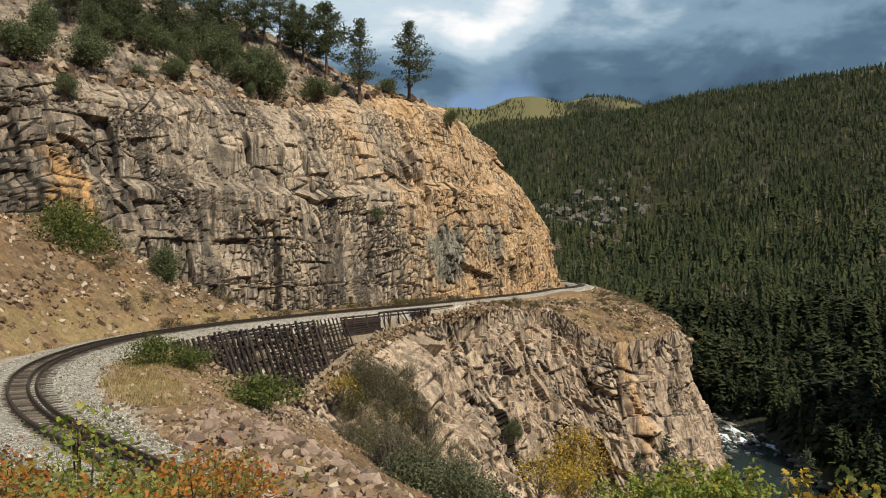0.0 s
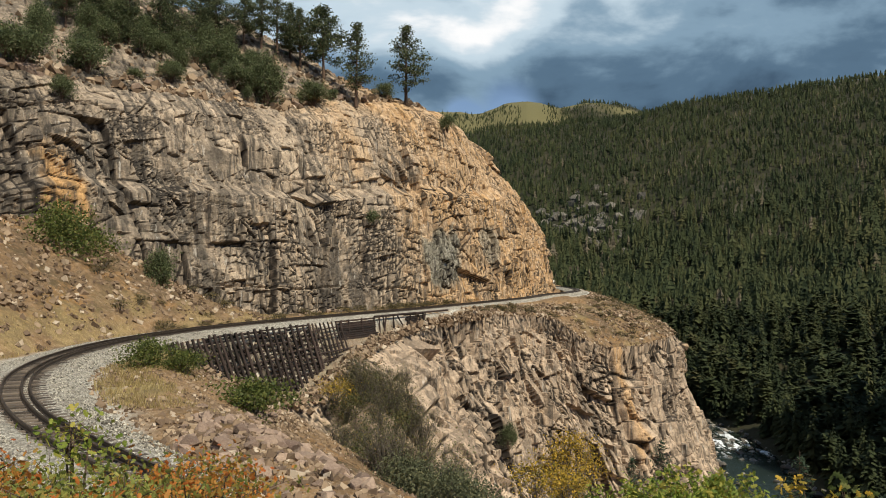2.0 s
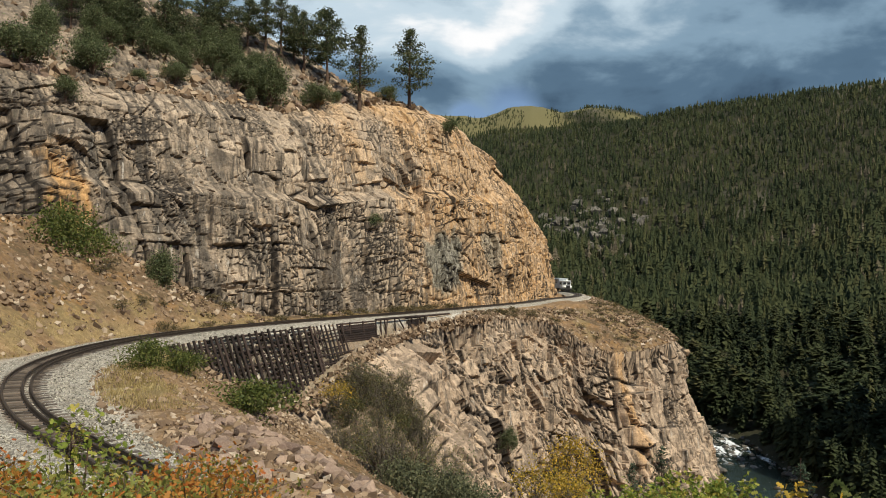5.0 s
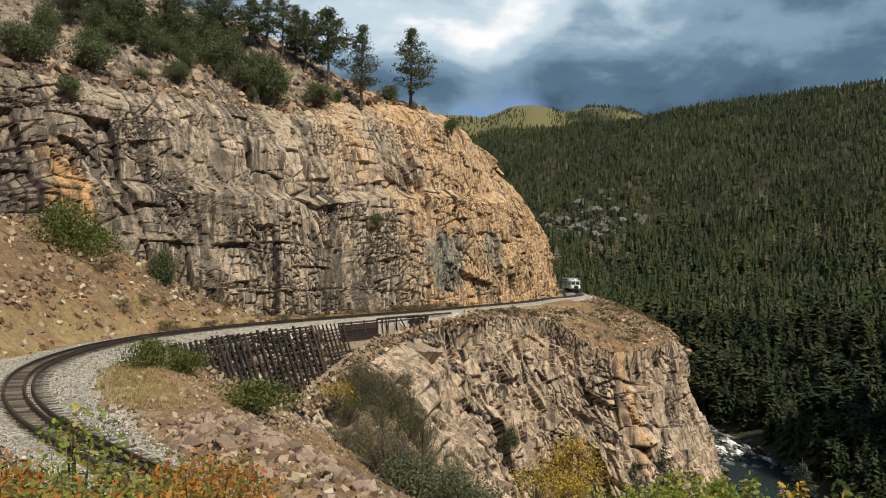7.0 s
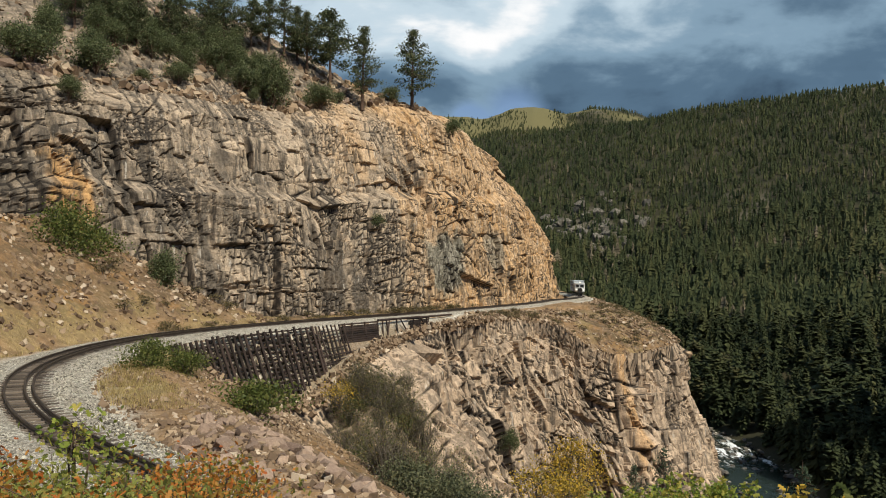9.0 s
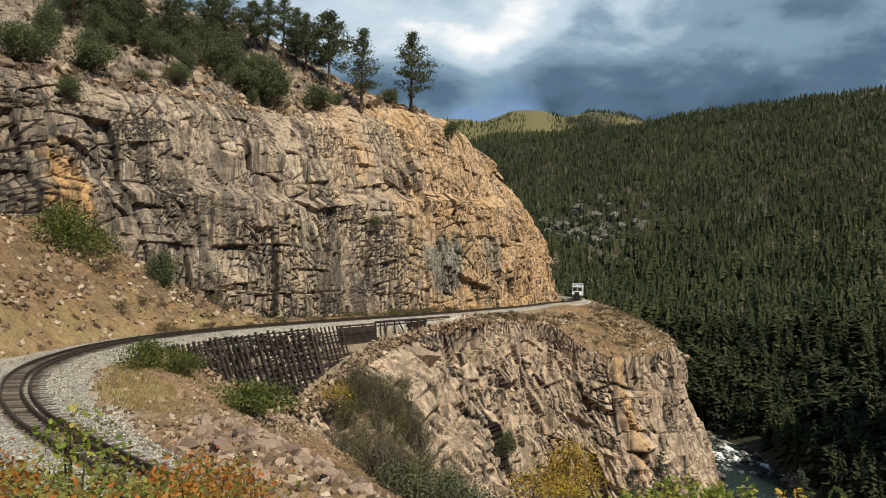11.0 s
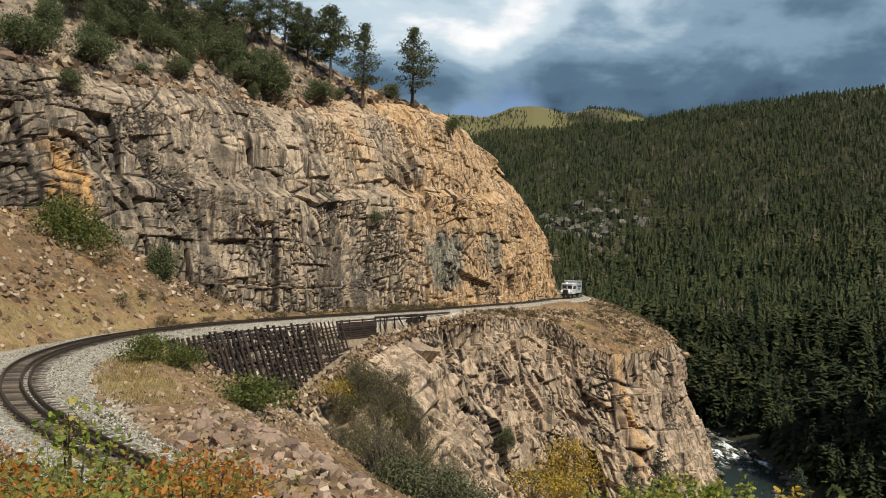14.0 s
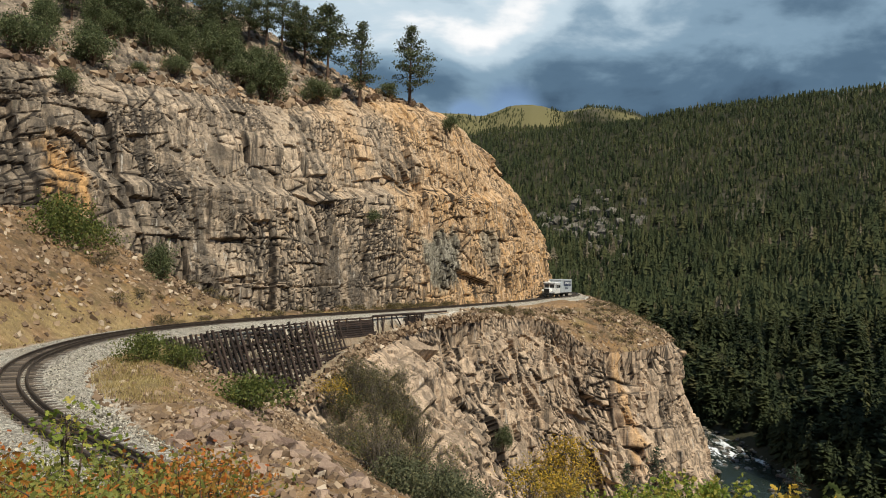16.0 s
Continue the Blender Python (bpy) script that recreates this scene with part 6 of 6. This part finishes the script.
def build_grass():
    R = np.random.default_rng(9)
    x, y = R.uniform(-17, -6, 22000), R.uniform(28.5, 46, 22000)
    z, info = ground_height(x, y)
    n = info["n"]
    dense = vnoise(x / 3, y / 3, 0, 21, 4) + 0.42 - 0.9 * np.abs((n - 4.6) / 3.0)
    k = (dense > R.uniform(-0.15, 0.35, len(x))) & (n > 2.9)
    P = [(x[k], y[k], z[k], R.uniform(0.10, 0.30, k.sum()))]
    t = R.integers(520, len(TRACK) - 100, 9000)
    o = -R.uniform(3.2, 6.5, 9000)
    p = TRACK[t] + TRACK_LEFT[t] * o[:, None]
    z2, _ = ground_height(p[:, 0], p[:, 1])
    k = (vnoise(p[:, 0] / 2.5, p[:, 1] / 2.5, 0, 25, 4) > -0.1) & (p[:, 1] > 28)
    P.append((p[k, 0], p[k, 1], z2[k], R.uniform(0.10, 0.28, k.sum())))
    x, y, z, h = [np.concatenate([q[i] for q in P]) for i in range(4)]
    m = len(x)
    a = R.uniform(0, 6.28, m)
    w = 0.02
    lean = R.normal(size=(m, 2)) * 0.35 * h[:, None]
    v = np.stack([np.stack([x - w * np.cos(a), y - w * np.sin(a), z - 0.05], 1), np.stack([x + w * np.cos(a), y + w * np.sin(a), z - 0.05], 1), np.stack([x + lean[:, 0], y + lean[:, 1], z + h], 1)], 1).reshape(-1, 3)
    mat = leaf_material("dry_grass", [(0, (0.22, 0.17, 0.07)), (0.6, (0.42, 0.32, 0.14)), (1, (0.56, 0.45, 0.22))])
    tagged(new("dry_grass", mesh_from("dry_grass", v, np.arange(3 * m).reshape(m, 3), mat)), "dry straw-coloured grass beside the railway", "grass", kind="stuff")


build_grass()


# ---- the railcar: a bus-like cab pulling a box body ----
def build_car():
    white = plain("silver_white_paint", (0.62, 0.63, 0.64), (0.78, 0.78, 0.77), 3, 0.35, 0.15, bump=0.05)
    grey = plain("silver_side_paint", (0.42, 0.46, 0.50), (0.56, 0.60, 0.63), 3, 0.4, 0.2, bump=0.05)
    black = plain("black_iron", (0.012, 0.012, 0.013), (0.04, 0.038, 0.036), 5, 0.6, 0.2)
    n = Nodes("dark_glass")
    glass = n.done((0.02, 0.024, 0.03), 0.06, spec=0.6)
    blue = plain("dark_blue_panel", (0.02, 0.03, 0.07), (0.035, 0.05, 0.10), 4, 0.4)
    n = Nodes("headlight_glow")
    n.bsdf.inputs["Emission Color"].default_value = (1, 0.93, 0.78, 1)
    n.bsdf.inputs["Emission Strength"].default_value = 0.6
    lamp = n.done((0.9, 0.9, 0.85), 0.2)
    car = tagged(new("railcar"), "white and silver bus-like railcar with a box body, on rails", "railcar")

    def one(name, build, mat, parent, label=""):
        bm = bmesh.new()
        build(bm)
        return part(name, bm, mat, parent, label)

    # x forward; 0 is over the front truck
    one("frame", lambda b: [box(b, (-3.6, -0.55, 0.55), (1.7, 0.55, 0.80), 0.02)], black, car)
    one("hood", lambda b: [box(b, (0.1, -0.62, 0.80), (1.65, 0.62, 1.75), 0.14), box(b, (0.0, -0.95, 0.75), (1.3, -0.60, 1.15), 0.10), box(b, (0.0, 0.60, 0.75), (1.3, 0.95, 1.15), 0.10)], white, car, "white engine hood")
    one("radiator", lambda b: [box(b, (1.63, -0.5, 0.85), (1.72, 0.5, 1.65), 0.03)], black, car, "black radiator grille")
    one("cab", lambda b: [box(b, (-3.3, -1.14, 0.72), (0.05, 1.14, 2.62), 0.10)], white, car, "white cab body")
    one("roof", lambda b: [box(b, (-3.4, -1.17, 2.60), (0.25, 1.17, 2.86), 0.12)], white, car)
    for s in (-1, 1):
        one("windscreen", lambda b: [box(b, (0.03, 0.10 * s if s > 0 else -0.95, 1.78), (0.075, 0.95 if s > 0 else -0.10, 2.42), 0.01)], glass, car)
        for k, x in enumerate((-0.75, -1.6, -2.4, -3.1)):
            one("window", lambda b: [box(b, (x, s * 1.13 - 0.02, 1.72), (x + 0.58, s * 1.13 + 0.03, 2.40), 0.01)], glass, car)
        door = one("door", lambda b: [box(b, (-0.85, s * 1.145 - 0.015, 0.80), (-0.08, s * 1.145 + 0.015, 1.68), 0.01)], white, car)
        one("handle", lambda b: [box(b, (-0.78, s * 1.165 - 0.015, 1.45), (-0.62, s * 1.165 + 0.015, 1.49))], black, door)
        one("headlight", lambda b: [rod(b, (1.45, 0.78 * s, 1.32), (1.62, 0.78 * s, 1.32), 0.16, 0.18, 14)], lamp, car, "round lit headlight")
        one("mudguard", lambda b: [box(b, (0.15, s * 0.98 - 0.14, 1.12), (1.35, s * 0.98 + 0.14, 1.20), 0.03)], white, car)
    one("roof_light", lambda b: [rod(b, (0.1, 0, 2.98), (0.32, 0, 2.98), 0.15, 0.17, 14)], lamp, car)
    one("bell", lambda b: [rod(b, (0.9, 0, 1.75), (0.9, 0, 1.95), 0.14, 0.05, 12)], black, car)
    cow = one("cowcatcher", lambda b: [rod(b, (1.75, y * 0.75, 0.62), (2.45 - abs(y) * 0.55, y, 0.16), 0.035, None, 6) for y in (-1.0, -0.75, -0.5, -0.25, 0, 0.25, 0.5, 0.75, 1.0)] + [box(b, (1.66, -0.95, 0.52), (1.82, 0.95, 0.72), 0.02)], black, car, "black slatted cowcatcher")

    def truck(x, parent):
        t = one("truck", lambda b: [box(b, (x - 0.85, s * 0.62 - 0.06, 0.32), (x + 0.85, s * 0.62 + 0.06, 0.55), 0.03) for s in (-1, 1)] + [box(b, (x - 0.18, -0.6, 0.36), (x + 0.18, 0.6, 0.56), 0.02)], black, parent)
        for dx in (-0.58, 0.58):
            for s in (-1, 1):
                one("wheel", lambda b: [rod(b, (x + dx, s * 0.44, 0.38), (x + dx, s * 0.55, 0.38), 0.34, None, 20), rod(b, (x + dx, s * 0.41, 0.38), (x + dx, s * 0.45, 0.38), 0.37, None, 20)], black, t if parent is car else parent)

    truck(0.55, car)
    truck(-3.2, car)
    # box body, turning on the cab's rear truck
    body = one("box_body", lambda b: [box(b, (-8.5, -1.22, 0.85), (-0.35, 1.22, 3.25), 0.05)], grey, car, "silver grey box body")
    one("box_roof", lambda b: [box(b, (-8.6, -1.27, 3.24), (-0.25, 1.27, 3.38), 0.05)], grey, body)
    one("underframe", lambda b: [box(b, (-8.6, -0.8, 0.60), (-0.3, 0.8, 0.86), 0.02)], black, body)
    for s in (-1, 1):
        one("side_sign", lambda b: [box(b, (-7.6, s * 1.225 - 0.012, 2.05), (-2.1, s * 1.225 + 0.012, 3.05))], blue, body, "dark blue painted side panel")
        one("lettering", lambda b: [box(b, (-7.2 + 0.95 * k, s * 1.24 - 0.006, 2.45 + 0.1 * (k % 2)), (-6.6 + 0.95 * k, s * 1.24 + 0.006, 2.85)) for k in range(5)], white, body)
        one("lettering", lambda b: [box(b, (-5.5 + 0.6 * k, s * 1.225 - 0.008, 1.45), (-5.1 + 0.6 * k, s * 1.225 + 0.008, 1.85)) for k in range(4)], blue, body)
        for x in (-8.2, -5.6, -3.0, -0.7):
            one("side_rib", lambda b: [box(b, (x, s * 1.235 - 0.02, 0.9), (x + 0.07, s * 1.235 + 0.02, 3.2))], grey, body)
    truck(-7.4, body)
    return car, body


CAR, CAR_BOX = build_car()


def on_track(s):
    i = min(max(s / 0.25, 0), len(TRACK) - 2)
    k = int(i)
    p = TRACK[k] * (1 - i + k) + TRACK[k + 1] * (i - k)
    return np.array((p[0], p[1]))


def motions():
    rows, inner = [], []
    s_mid = float(TRACK_RUN[np.hypot(TRACK[:, 0] - 31.2, TRACK[:, 1] - 181).argmin()])
    for k in range(33):
        t = 0.5 * k
        front = s_mid - 0.8 + 5.2 * (t - 9.4)
        a, b, c = on_track(front - 1.5), on_track(front - 5.2), on_track(front - 12.6)
        d, e = a - b, b - c
        yaw = math.degrees(math.atan2(d[1], d[0]))
        fold = (math.degrees(math.atan2(e[1], e[0])) - yaw + 180) % 360 - 180
        rows.append((t, pose(a[0], a[1], 0.095, 0, 0, yaw)))
        inner.append((t, pose(-3.2, 0, 0, 0, 0, fold)))
    walk(CAR, rows)
    walk(CAR_BOX, inner)


motions()
